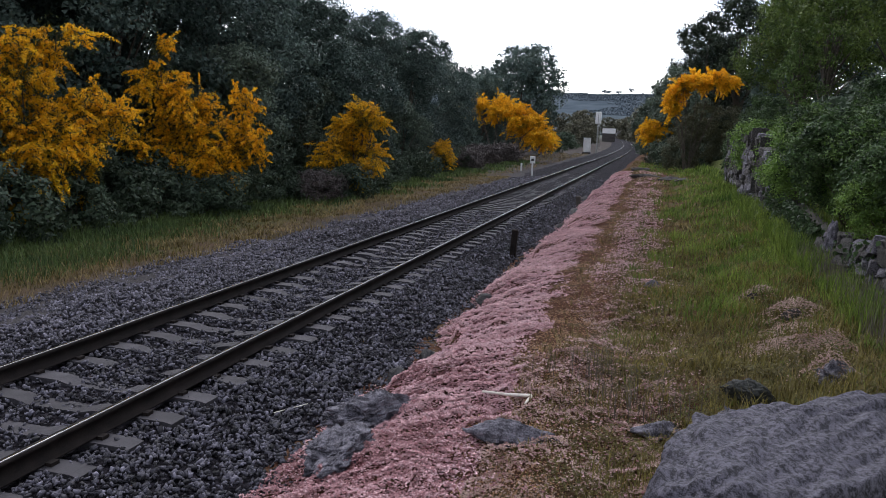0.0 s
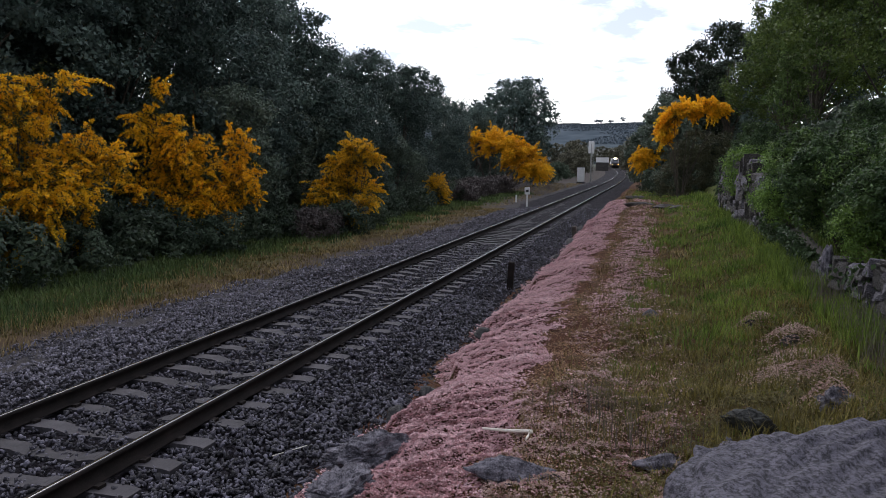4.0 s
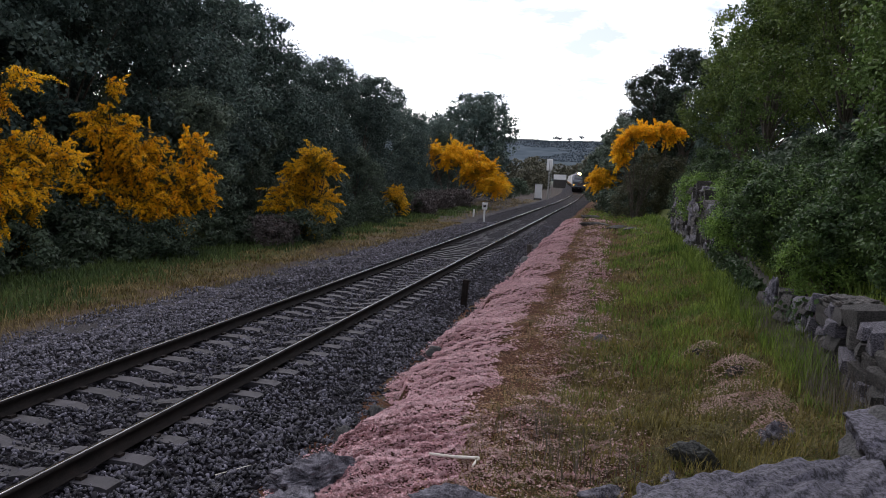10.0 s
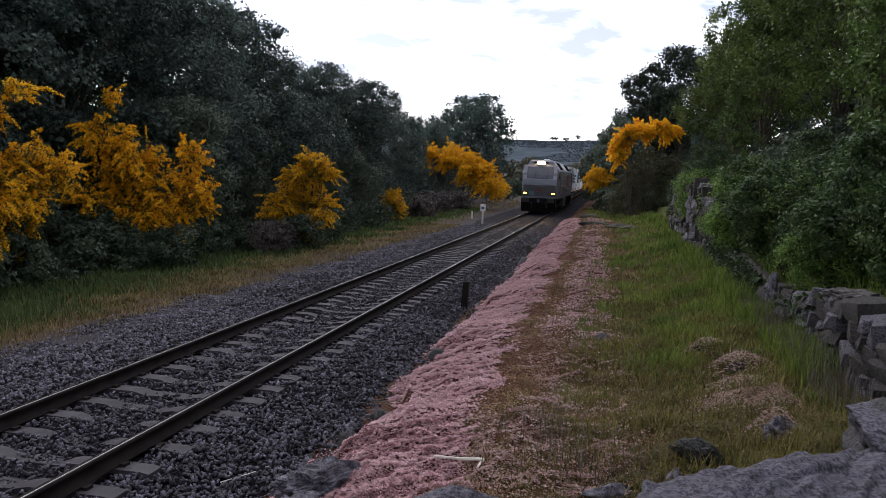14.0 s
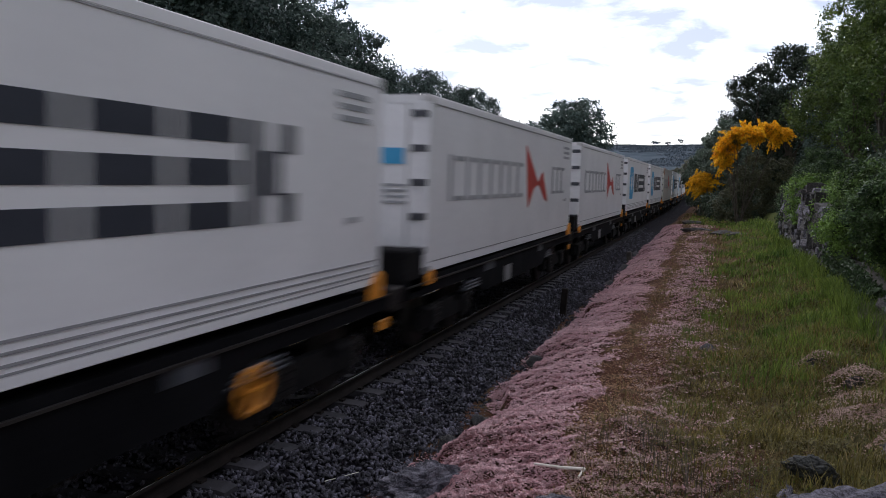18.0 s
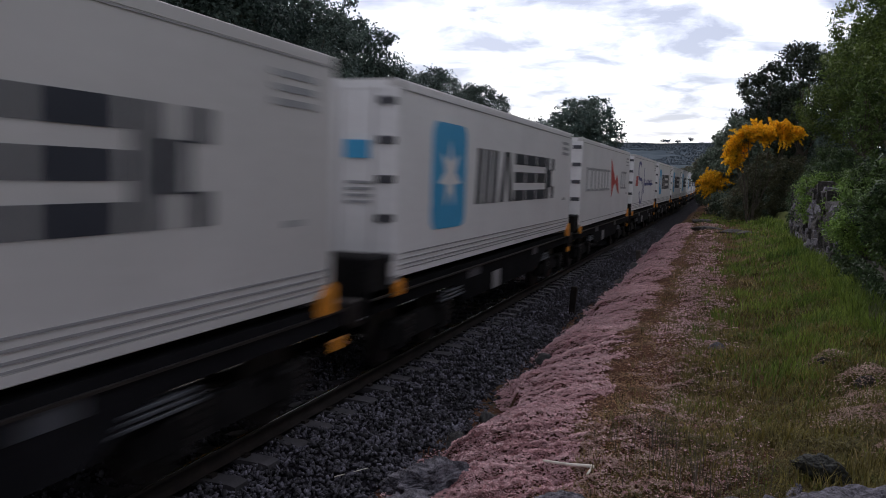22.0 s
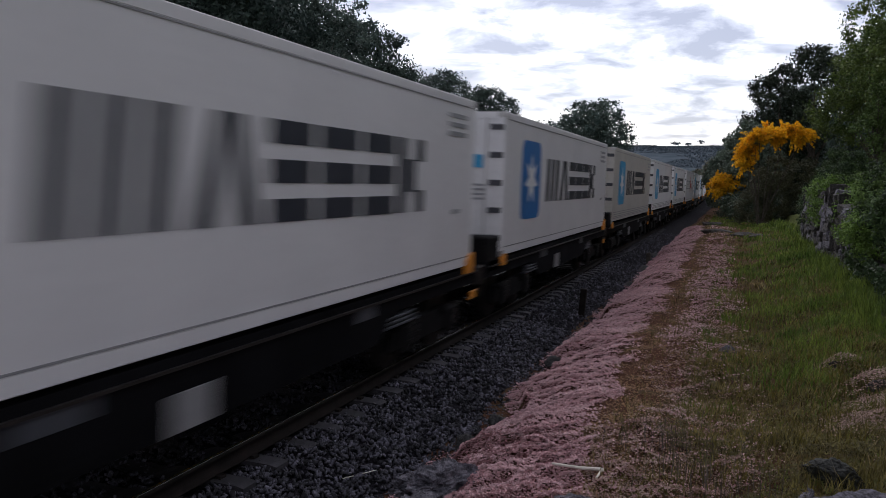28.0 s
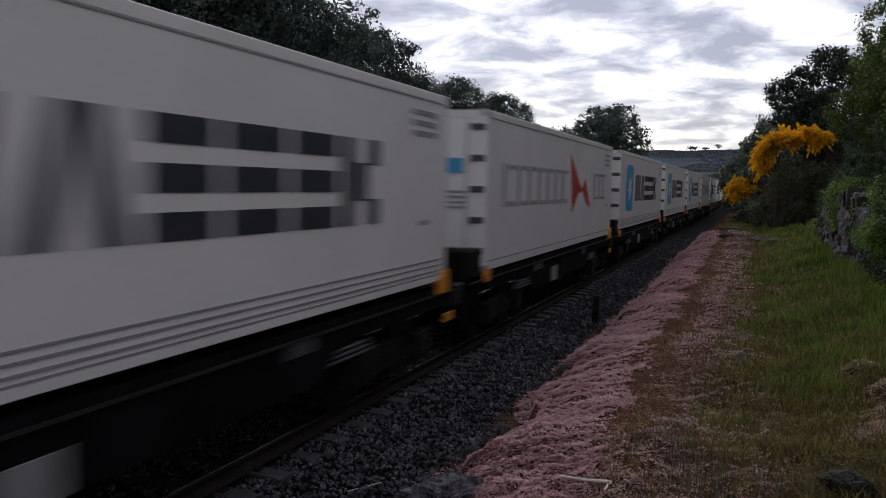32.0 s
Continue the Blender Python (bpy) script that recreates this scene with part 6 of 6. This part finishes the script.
        flat_mark("letter_block", rounded(y, y + 0.13, 1.25, 1.60, 0.02), T["royal"], root, "dark blue bar")
        flat_mark("letter_block", rounded(y + 0.2, y + 0.6, 1.28, 1.40, 0.02), T["royal"], root, "dark blue bar")


PITCH, SPEED = 14.4, 25.61
KINDS = {
    "m": container("white refrigerated container with light blue star square and dark block letters", T["white"], block_marks, True),
    "p": container("smooth-sided white refrigerated container with deep blue star square and blocks", T["white"], deep_marks, False),
    "g": container("greyish refrigerated container with light blue star square and dark blocks", T["cool"], block_marks, True),
    "c": container("cream refrigerated container with light blue star square and dark blocks", T["cream"], block_marks, True),
    "h": container("white refrigerated container with grey blocks and a red sail", T["white"], sail_marks, False),
    "r": container("yellowed rust-stained refrigerated container with grey blocks and a red sail", T["cream"], sail_marks, False),
    "s": container("white refrigerated container with a dark blue swash and red flag", T["white"], swash_marks, True),
}
flat_mark("rust_stain", [(0.05, 2.85), (1.9, 2.85), (1.3, 2.45), (0.3, 2.2), (0.02, 1.7)], T["rust"], KINDS["r"], "brown rust stain", 0.003)
BRAKE_WHEELS = {0: 3.46, 1: 9.53}
ORDER = "mmhhmmrmgmhsmmmmmgpppcmmhgmhmmmhmmhm"
loco = locomotive()
moving = [(loco, 0.0, 0.0)]
first_wagon, used = wagon(), set()
for n, key in enumerate(ORDER):
    at = 23.72 + n * PITCH
    c = KINDS[key] if key not in used else copy_thing(KINDS[key], pose(0, 0, 0))
    w = first_wagon if n == 0 else copy_thing(first_wagon, pose(0, 0, 0))
    used.add(key)
    moving += [(w, at, 0.0), (c, at, 1.245)]
for n, y in BRAKE_WHEELS.items():
    bm = bmesh.new()
    for k in range(14):
        a0, a1 = math.tau * k / 14, math.tau * (k + 1) / 14
        rod(bm, (1.23, y + 0.22 * math.cos(a0), 0.62 + 0.22 * math.sin(a0)), (1.23, y + 0.22 * math.cos(a1), 0.62 + 0.22 * math.sin(a1)), 0.035, seg=6)
    for k in range(3):
        a0 = math.tau * k / 3
        rod(bm, (1.23, y, 0.62), (1.23, y + 0.21 * math.cos(a0), 0.62 + 0.21 * math.sin(a0)), 0.022, seg=6)
    part("brake_wheel", rod(bm, (1.1, y, 0.62), (1.25, y, 0.62), 0.05, seg=8), T["orange"], moving[1 + 2 * n][0], "orange brake handwheel")


def motions():
    """The train rolls by at a steady pace; each vehicle follows the track's bend."""
    for ob, at, z in moving:
        rows = []
        for k in range(33):
            y = 10.12 - SPEED * (k - 16) + at
            x0, x1 = float(bend(y)), float(bend(y + 12))
            rows.append((k, pose(x0, y, z, 0, 0, math.degrees(math.atan2(x0 - x1, 12)))))
        walk(ob, rows)


# ---- stone wall and rocks ----
def rock(name, label, size, at, turn, material, seed, rough=0.16, detail=4, sink=0.25, tilt=0, flat_top=None, breaks=11):
    bm = bmesh.new()
    bmesh.ops.create_icosphere(bm, subdivisions=detail, radius=1.0)
    off = Vector((seed * 3.1, seed * 1.7, 0))
    rr = random.Random(seed)
    cuts = [(Vector((rr.uniform(-1, 1), rr.uniform(-1, 1), rr.uniform(-0.7, 1))).normalized(), rr.uniform(0.62, 0.9)) for _ in range(breaks)]
    for v in bm.verts:
        p = v.co.copy()
        q = p * 1.12
        # flat breaks first, then roughness at four scales
        for way, far in cuts:
            over = q.dot(way) - far
            if over > 0:
                q -= way * over * 0.92
        n1, n2, n3, n4 = (noise.noise(p * f + off) for f in (1.3, 3.4, 9.0, 26.0))
        v.co = q * (1 + rough * (n1 * 0.7 + n2 * 0.42 + n3 * 0.30 + n4 * 0.20))
        if flat_top is not None and v.co.z > flat_top:
            v.co.z = flat_top + (v.co.z - flat_top) * 0.2 + 0.05 * n2 + 0.03 * n3
        v.co = Vector((v.co.x * size[0] / 2, v.co.y * size[1] / 2, v.co.z * size[2] / 2))
    for fc in bm.faces:
        fc.smooth = True
    me = bpy.data.meshes.new(name)
    bm.to_mesh(me)
    bm.free()
    me.materials.append(material)
    ob = new(name, me)
    z = float(ground_z(*at)) + size[2] * (0.5 - sink)
    ob.matrix_basis = pose(*at, z, tilt, 0, turn)
    return tagged(ob, label, "rock")


rock("boulder", "large flat-topped grey granite boulder beside the path", (2.7, 1.1, 1.78), (6.42, 4.72), 57, M["granite"], 2, 0.12, 6, 0.33, flat_top=0.45, breaks=4)
rock("granite_block", "pale granite block lying at the foot of the wall", (0.95, 0.95, 0.40), (7.82, 6.6), 10, M["granite"], 3, 0.16, 5, -0.1, flat_top=0.6)
# stone added below the block; its dark tone stands for the shadowed underside
rock("granite_block", "darker stone standing in for the shadowed underside of a granite block", (0.85, 0.85, 0.7), (7.80, 6.60), 30, M["darkstone"], 9, 0.2, 4, 0.35)
rock("dark_stone", "dark pointed stone among grass", (0.40, 0.24, 0.26), (6.28, 6.72), -20, M["slatestone"], 4, 0.4, 5, 0.2, tilt=14)
rock("edge_stone", "grey lichened edging stone sunk in the bank", (0.85, 0.50, 0.36), (3.10, 6.62), 62, M["lichen"], 5, 0.5, 6, 0.40, breaks=5)
rock("edge_stone", "grey lichened edging stone sunk in the bank", (0.80, 0.50, 0.34), (3.05, 5.75), 75, M["lichen"], 6, 0.5, 6, 0.42, breaks=5)
rock("edge_stone", "long low grey slab sunk in stonecrop", (0.75, 0.24, 0.22), (4.42, 5.78), -4, M["lichen"], 7, 0.35, 5, 0.25)
rock("edge_stone", "dark upright stone in the bank's face", (0.26, 0.34, 0.40), (2.84, 7.85), 20, M["darkstone"], 8, 0.3, 4, 0.3)
for k, (x, y, s) in enumerate(((2.80, 9.4, 0.4), (2.80, 12.6, 0.45), (2.72, 15.2, 0.4), (2.70, 19.8, 0.5), (2.6, 23.8, 0.6), (2.5, 28.5, 0.7), (2.4, 34.0, 0.8))):
    rock("edge_stone", "dark rough stone in the bank's face", (s * 0.6, s, s * 0.5), (x, y), 90 + 13 * k, M["darkstone"], 10 + k, 0.3, 3, 0.42)
rock("low_stone", "small grey stone half hidden in grass", (0.26, 0.2, 0.14), (5.42, 11.95), 30, M["granite"], 21, 0.25, 3, 0.3)
rock("low_stone", "mossy broken stone edge in dry grass", (0.50, 0.18, 0.18), (5.6, 6.25), 38, M["lichen"], 23, 0.4, 4, 0.4)
rock("low_stone", "mossy broken stone edge in dry grass", (0.20, 0.18, 0.22), (6.08, 6.28), 50, M["lichen"], 26, 0.4, 4, 0.4)
rock("low_stone", "rough stone under dry stonecrop", (0.32, 0.28, 0.30), (7.0, 7.25), 35, M["lichen"], 24, 0.5, 5, 0.35)
rock("low_stone", "rough stone under dry stonecrop", (0.30, 0.26, 0.2), (7.06, 9.95), 70, M["wallstone"], 25, 0.4, 4, 0.3)
rock("low_stone", "rough stone under dry stonecrop", (0.26, 0.22, 0.16), (6.77, 11.0), 20, M["wallstone"], 27, 0.4, 4, 0.3)
for k, (x, y, s) in enumerate(((4.6, 44.0, 1.0), (5.8, 42.0, 0.9), (6.6, 40.0, 0.8), (3.9, 58.0, 1.3))):
    rock("slab", "broken grey stone slab on the bank", (s * 1.5, s, s * 0.3), (x, y), 20 * k, M["wallstone"], 30 + k, 0.3, 3, 0.35)

STONES = []
for k, (v, f) in enumerate(hulls(12, 25, 77, 0.8)):
    me = bpy.data.meshes.new("wall_stone")
    me.from_pydata([tuple(p) for p in v], [], [tuple(q) for q in f.tolist()])
    me.materials.append(M["lichen" if k % 3 == 1 else "wallstone"])
    STONES.append(me)
wall = thing("stone_wall", "old dry-stone retaining wall of rough grey stones, part fallen", "wall", kind="structure")
WALL_Y = np.arange(6.8, 40.0, 0.4)


def wall_height(y):
    return float(np.interp(y, [6.8, 8.5, 10.5, 12.0, 13.8, 15.0, 19.5, 22.5, 26, 31, 37], [0.66, 0.78, 0.70, 0.48, 0.40, 0.40, 0.65, 1.5, 2.0, 2.0, 1.6]))


wv, wf = [], []
for i, y in enumerate(WALL_Y):
    g0, h = float(ground_z(8.05, y)), wall_height(y)
    wv += [(8.22, y, g0 - 0.2), (8.28, y, g0 + h - 0.1), (8.9, y, g0 + h - 0.1), (8.95, y, g0 - 0.2)]
    if i:
        a, b = 4 * (i - 1), 4 * i
        wf += [(a + q, b + q, b + q + 1, a + q + 1) for q in range(3)]
wf += [(0, 1, 2, 3), (len(wv) - 1, len(wv) - 2, len(wv) - 3, len(wv) - 4)]
sheet("wall_core", wv, wf, M["wallcore"], wall)
rw, count = random.Random(4), 0
y = 6.9
while y < 39.5 and count < 300:
    if 14.2 < y < 21.5:
        y = 21.5
    far = y > 15.5
    wide = (0.36 if not far else 0.50) * rw.uniform(0.6, 1.6)
    g0, h = float(ground_z(8.05, y)), wall_height(y)
    z = 0.0
    while z < h - 0.03 and count < 300:
        tall = (0.15 if not far else 0.25) * rw.uniform(0.5, 1.7)
        s = new("wall_stone", rw.choice(STONES))
        s.parent = wall
        s.matrix_basis = pose(8.22 + 0.02 * z + rw.uniform(-0.04, 0.04), y + rw.uniform(-0.05, 0.05), g0 + z + tall / 2, rw.uniform(-7, 7), rw.uniform(-10, 10), rw.uniform(-14, 14))
        s.scale = (0.19, wide * 0.66, tall * 0.66)
        z += tall
        count += 1
    y += wide * 0.95
rock("gate_post", "upright weathered granite post in the wall", (0.24, 0.26, 0.85), (8.0, 12.9), 5, M["lichen"], 41, 0.25, 5, 0.15)
rock("fallen_stone", "large grey weathered stone at the foot of the wall", (0.5, 0.8, 0.45), (8.2, 9.6), 0, M["wallstone"], 42, 0.35, 5, 0.15)
rock("fallen_stone", "flat grey capstone lying on the wall", (0.6, 1.1, 0.24), (8.3, 10.2), 8, M["wallstone"], 43, 0.4, 5, -2.9)

# ---- ivy and loose growth over the wall ----
iv = np.random.RandomState(97)
n = 9000
yy = np.concatenate([iv.uniform(13.8, 22.0, n), iv.uniform(31, 39, n // 4), iv.uniform(10.4, 13.8, n // 6)])
hh = np.array([wall_height(q) for q in yy])
zz = ground_z(np.full_like(yy, 8.05), yy) + hh * iv.rand(len(yy)) ** 0.6 * 1.15
keep = fbm(yy, zz * 2, 2.2, 58) > -0.25
pts = np.stack([8.08 + iv.normal(size=len(yy)) * 0.07, yy, zz], -1)[keep]
ivy = sheet("ivy", *leaves(pts, 0.036 * iv.uniform(0.6, 1.4, len(pts)), 0.75, 98, np.tile([-0.8, -0.3, 0.2], (len(pts), 1))), M["ivy"])
tagged(ivy, "dark green ivy hanging over the stone wall", "ivy", kind="stuff")

st = np.random.RandomState(66)
sp = np.concatenate([st.normal((4.95, 7.3), (0.22, 0.3), (120, 2)), st.normal((5.4, 6.6), (0.3, 0.2), (120, 2)), np.stack([st.uniform(7.6, 8.12, 1300), st.uniform(7.4, 13.8, 1300)], -1)])
stalks = sheet("dry_stalks", *blades(np.column_stack([sp, ground_z(sp[:, 0], sp[:, 1])]), st.uniform(0.12, 0.34, len(sp)) * np.where(sp[:, 0] > 7.5, 1.5, 1.0), 0.25, 0.0035, 67), M["twig"])
tagged(stalks, "thin dead brown flower stalks standing in the grass", "weeds", kind="stuff")

# ---- small things ----
stick = thing("bleached_stick", "bleached white forked stick lying on stonecrop", "stick", pose(4.28, 6.62, float(ground_z(4.4, 6.6)) + 0.03))
part("branch", rod(rod(bmesh.new(), (-0.24, 0, 0.01), (0.0, -0.02, 0.02), 0.012, 0.014, 7), (0.0, -0.02, 0.02), (0.2, 0.0, 0.03), 0.014, 0.016, 7), M["twigwhite"], stick)
part("side_branch", rod(bmesh.new(), (0.2, 0.0, 0.03), (0.17, -0.13, 0.0), 0.015, 0.009, 7), M["twigwhite"], stick)
straw = thing("dry_stalk", "pale dry stalk lying on the ballast", "stalk", pose(2.05, 6.9, -0.30))
part("stalk", rod(bmesh.new(), (-0.16, -0.1, 0), (0.1, 0.14, 0.05), 0.006, 0.004, 5), M["twigwhite"], straw)


def post(name, label, at, h, w, material, cat="post", tilt=0):
    t = thing(name, label, cat, pose(*at, float(ground_z(*at)) if at[0] > 2.9 or at[0] < -3.4 else float(ballast_z(at[0])), 0, tilt, 0))
    part("shaft", boxed(-w, w, -w, w, -0.25, h, bevel=w * 0.25), material, t)
    return t


post("track_post", "short dark timber post at the ballast's edge", (2.24, 17.9), 0.62, 0.07, M["rail"], tilt=3)
post("track_post", "short dark timber post at the bank's foot", (2.42, 31.0), 0.45, 0.09, M["wood"], tilt=-5)
km = post("distance_marker", "white trackside marker post with a round head", (-2.6, 50.5), 0.9, 0.05, M["white"], "marker")
km_head = part("head_plate", boxed(-0.17, 0.17, -0.03, 0.03, 0.82, 1.28, bevel=0.025), M["white"], km)
part("number_bar", boxed(-0.09, 0.09, -0.036, -0.028, 0.98, 1.12), M["darkstone"], km_head)
post("distance_marker", "small white trackside stump", (-4.6, 58.0), 0.55, 0.06, M["white"], "marker")

for x, y, h in ((1.39, 142.95, 1.10), (2.27, 134.36, 1.20), (2.97, 126.68, 1.30)):
    post("fence_post", "thin weathered timber fence post beside the curve", (x, y), h, 0.07, M["wood"])

cab = thing("relay_cabinet", "white trackside relay cabinet on a concrete foot", "cabinet", pose(-4.9, 112.0, float(ground_z(-4.9, 112.0))))
part("foot", boxed(-0.55, 0.55, -0.4, 0.4, -0.2, 0.25), M["sleeper"], cab)
bd = part("body", boxed(-0.48, 0.48, -0.34, 0.34, 0.25, 2.2, bevel=0.02), M["white"], cab)
part("door", boxed(-0.42, 0.42, -0.36, -0.34, 0.35, 2.08, bevel=0.008), M["white"], bd)
part("roof_cap", boxed(-0.54, 0.54, -0.4, 0.4, 2.2, 2.27), M["greypole"], cab)
mast = thing("signal_mast", "grey signal mast with a white back plate", "signal", pose(-3.9, 116.0, float(ballast_z(-2.4)) - 0.1))
part("pole", rod(bmesh.new(), (0, 0, -0.1), (0, 0, 5.6), 0.09, 0.07, 10), M["greypole"], mast)
part("back_plate", boxed(-0.42, 0.42, -0.06, 0.06, 4.2, 5.9, bevel=0.06), M["white"], mast)
bm = bmesh.new()
for k in range(12):
    box(bm, 0.11, 0.4, 0.1, 0.13, 0.5 + 0.3 * k, 0.53 + 0.3 * k)
box(bm, 0.11, 0.14, 0.1, 0.13, 0.3, 4.1)
box(bm, 0.37, 0.40, 0.1, 0.13, 0.3, 4.1)
part("ladder", bm, M["greypole"], mast)
# placed and sized to fit the camera's view; the abutment is added to carry it
par = thing("bridge_parapet", "white bridge parapet on an added stone base beside the distant curve", "parapet", pose(-11.89, 260.0, float(ground_z(-11.89, 260.0))))
half, foot, top = 2.04, 2.73, 4.43
part("abutment", boxed(-half, half, -0.3, 0.5, -0.3, foot, bevel=0.04), M["wallstone"], par)
part("wall_panel", boxed(-half, half, -0.2, 0.2, foot, top - 0.15, bevel=0.05), M["white"], par)
part("coping", boxed(-half - 0.1, half + 0.1, -0.28, 0.28, top - 0.15, top, bevel=0.04), M["greypole"], par)
for (x, y, h) in ((12.6, 19.5, 7.2), (14.8, 33.0, 9.5)):
    up = thing("utility_pole", "grey concrete utility pole among the trees", "pole", pose(x, y, float(ground_z(x, y))))
    part("shaft", rod(bmesh.new(), (0, 0, -0.3), (0, 0, h), 0.13, 0.09, 10), M["greypole"], up)
    part("crossarm", boxed(-0.5, 0.5, -0.04, 0.04, h - 0.7, h - 0.6), M["greypole"], up)
    for x2 in (-0.4, 0.0, 0.4):
        part("insulator", rod(bmesh.new(), (x2, 0, h - 0.6), (x2, 0, h - 0.42), 0.05, 0.03, 8), M["white"], up)
sg = thing("small_sign", "small white notice board on a post behind the hedge", "sign", pose(11.0, 18.0, float(ground_z(11.0, 18.0))))
part("post", rod(bmesh.new(), (0, 0, -0.2), (0, 0, 2.2), 0.035, seg=8), M["greypole"], sg)
part("board", boxed(-0.14, 0.14, -0.02, 0.02, 1.75, 2.25, bevel=0.01), M["white"], sg)

wl_rs = np.random.RandomState(19)
bare = thing("lichened_tree", "thin bare tree with pale lichened twigs behind the hedge", "tree", pose(11.3, 14.2, float(ground_z(11.3, 14.2))))
bm = bmesh.new()
rod(bm, (0, 0, -0.1), (0.1, 0.1, 3.0), 0.05, 0.02, 6)
for k in range(26):
    z0 = wl_rs.uniform(1.2, 3.0)
    a = wl_rs.uniform(0, math.tau)
    tip = Vector((math.cos(a), math.sin(a), wl_rs.uniform(-0.1, 0.7))) * wl_rs.uniform(0.5, 1.2)
    root_at = Vector((0.03 * z0, 0.03 * z0, z0))
    rod(bm, root_at, root_at + tip, 0.014, 0.005, 4)
    for q in range(3):
        mid_at = root_at + tip * wl_rs.uniform(0.4, 0.95)
        rod(bm, mid_at, mid_at + Vector(wl_rs.uniform(-0.3, 0.3, 3)), 0.007, 0.003, 4)
part("branch", bm, M["twig"], bare)

# woods on the hill's slope, their leaves tinted blue for haze
sl = np.random.RandomState(20)
az = np.radians(sl.uniform(-11, 3, 46000))
dd = sl.uniform(430, 2450, 46000)
sx, sy = dd * np.sin(az), dd * np.cos(az)
inwood = fbm(sx, sy, 420, 62) > -0.3
sx, sy = sx[inwood], sy[inwood]
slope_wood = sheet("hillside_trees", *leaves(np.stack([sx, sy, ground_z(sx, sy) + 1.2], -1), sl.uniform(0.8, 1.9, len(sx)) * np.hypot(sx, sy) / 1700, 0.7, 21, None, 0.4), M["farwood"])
tagged(slope_wood, "woods on the far hillside, tinted blue for haze", "trees", kind="stuff")

# woods on the skyline, in the same haze-tinted colour
hz = np.random.RandomState(14)
pts, sizes = [], []
for k in range(60):
    az = radians(hz.uniform(-9, 2) if k > 9 else hz.uniform(-4.4, -2.2))
    d = 2350 + hz.uniform(-40, 60)
    x, y = d * math.sin(az), d * math.cos(az)
    z = float(ground_z(x, y))
    h = hz.uniform(4, 9) if k > 9 else hz.uniform(15, 20)
    c = hz.normal(size=(26, 3)) * np.array([h * 0.22, h * 0.22, h * 0.13])
    pts.append(c + np.array([x, y, z + h * (0.55 if k > 9 else 0.8)]))
    sizes.append(np.full(26, h * 0.13))
    pts.append(np.stack([np.full(6, x), np.full(6, y), z + np.linspace(0.05, 0.7, 6) * h], -1))
    sizes.append(np.full(6, h * 0.07))
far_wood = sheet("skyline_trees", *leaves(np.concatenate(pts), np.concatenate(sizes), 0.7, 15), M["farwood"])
tagged(far_wood, "row of far trees on the skyline of the hill, tinted blue for haze", "trees", kind="stuff")

motions()
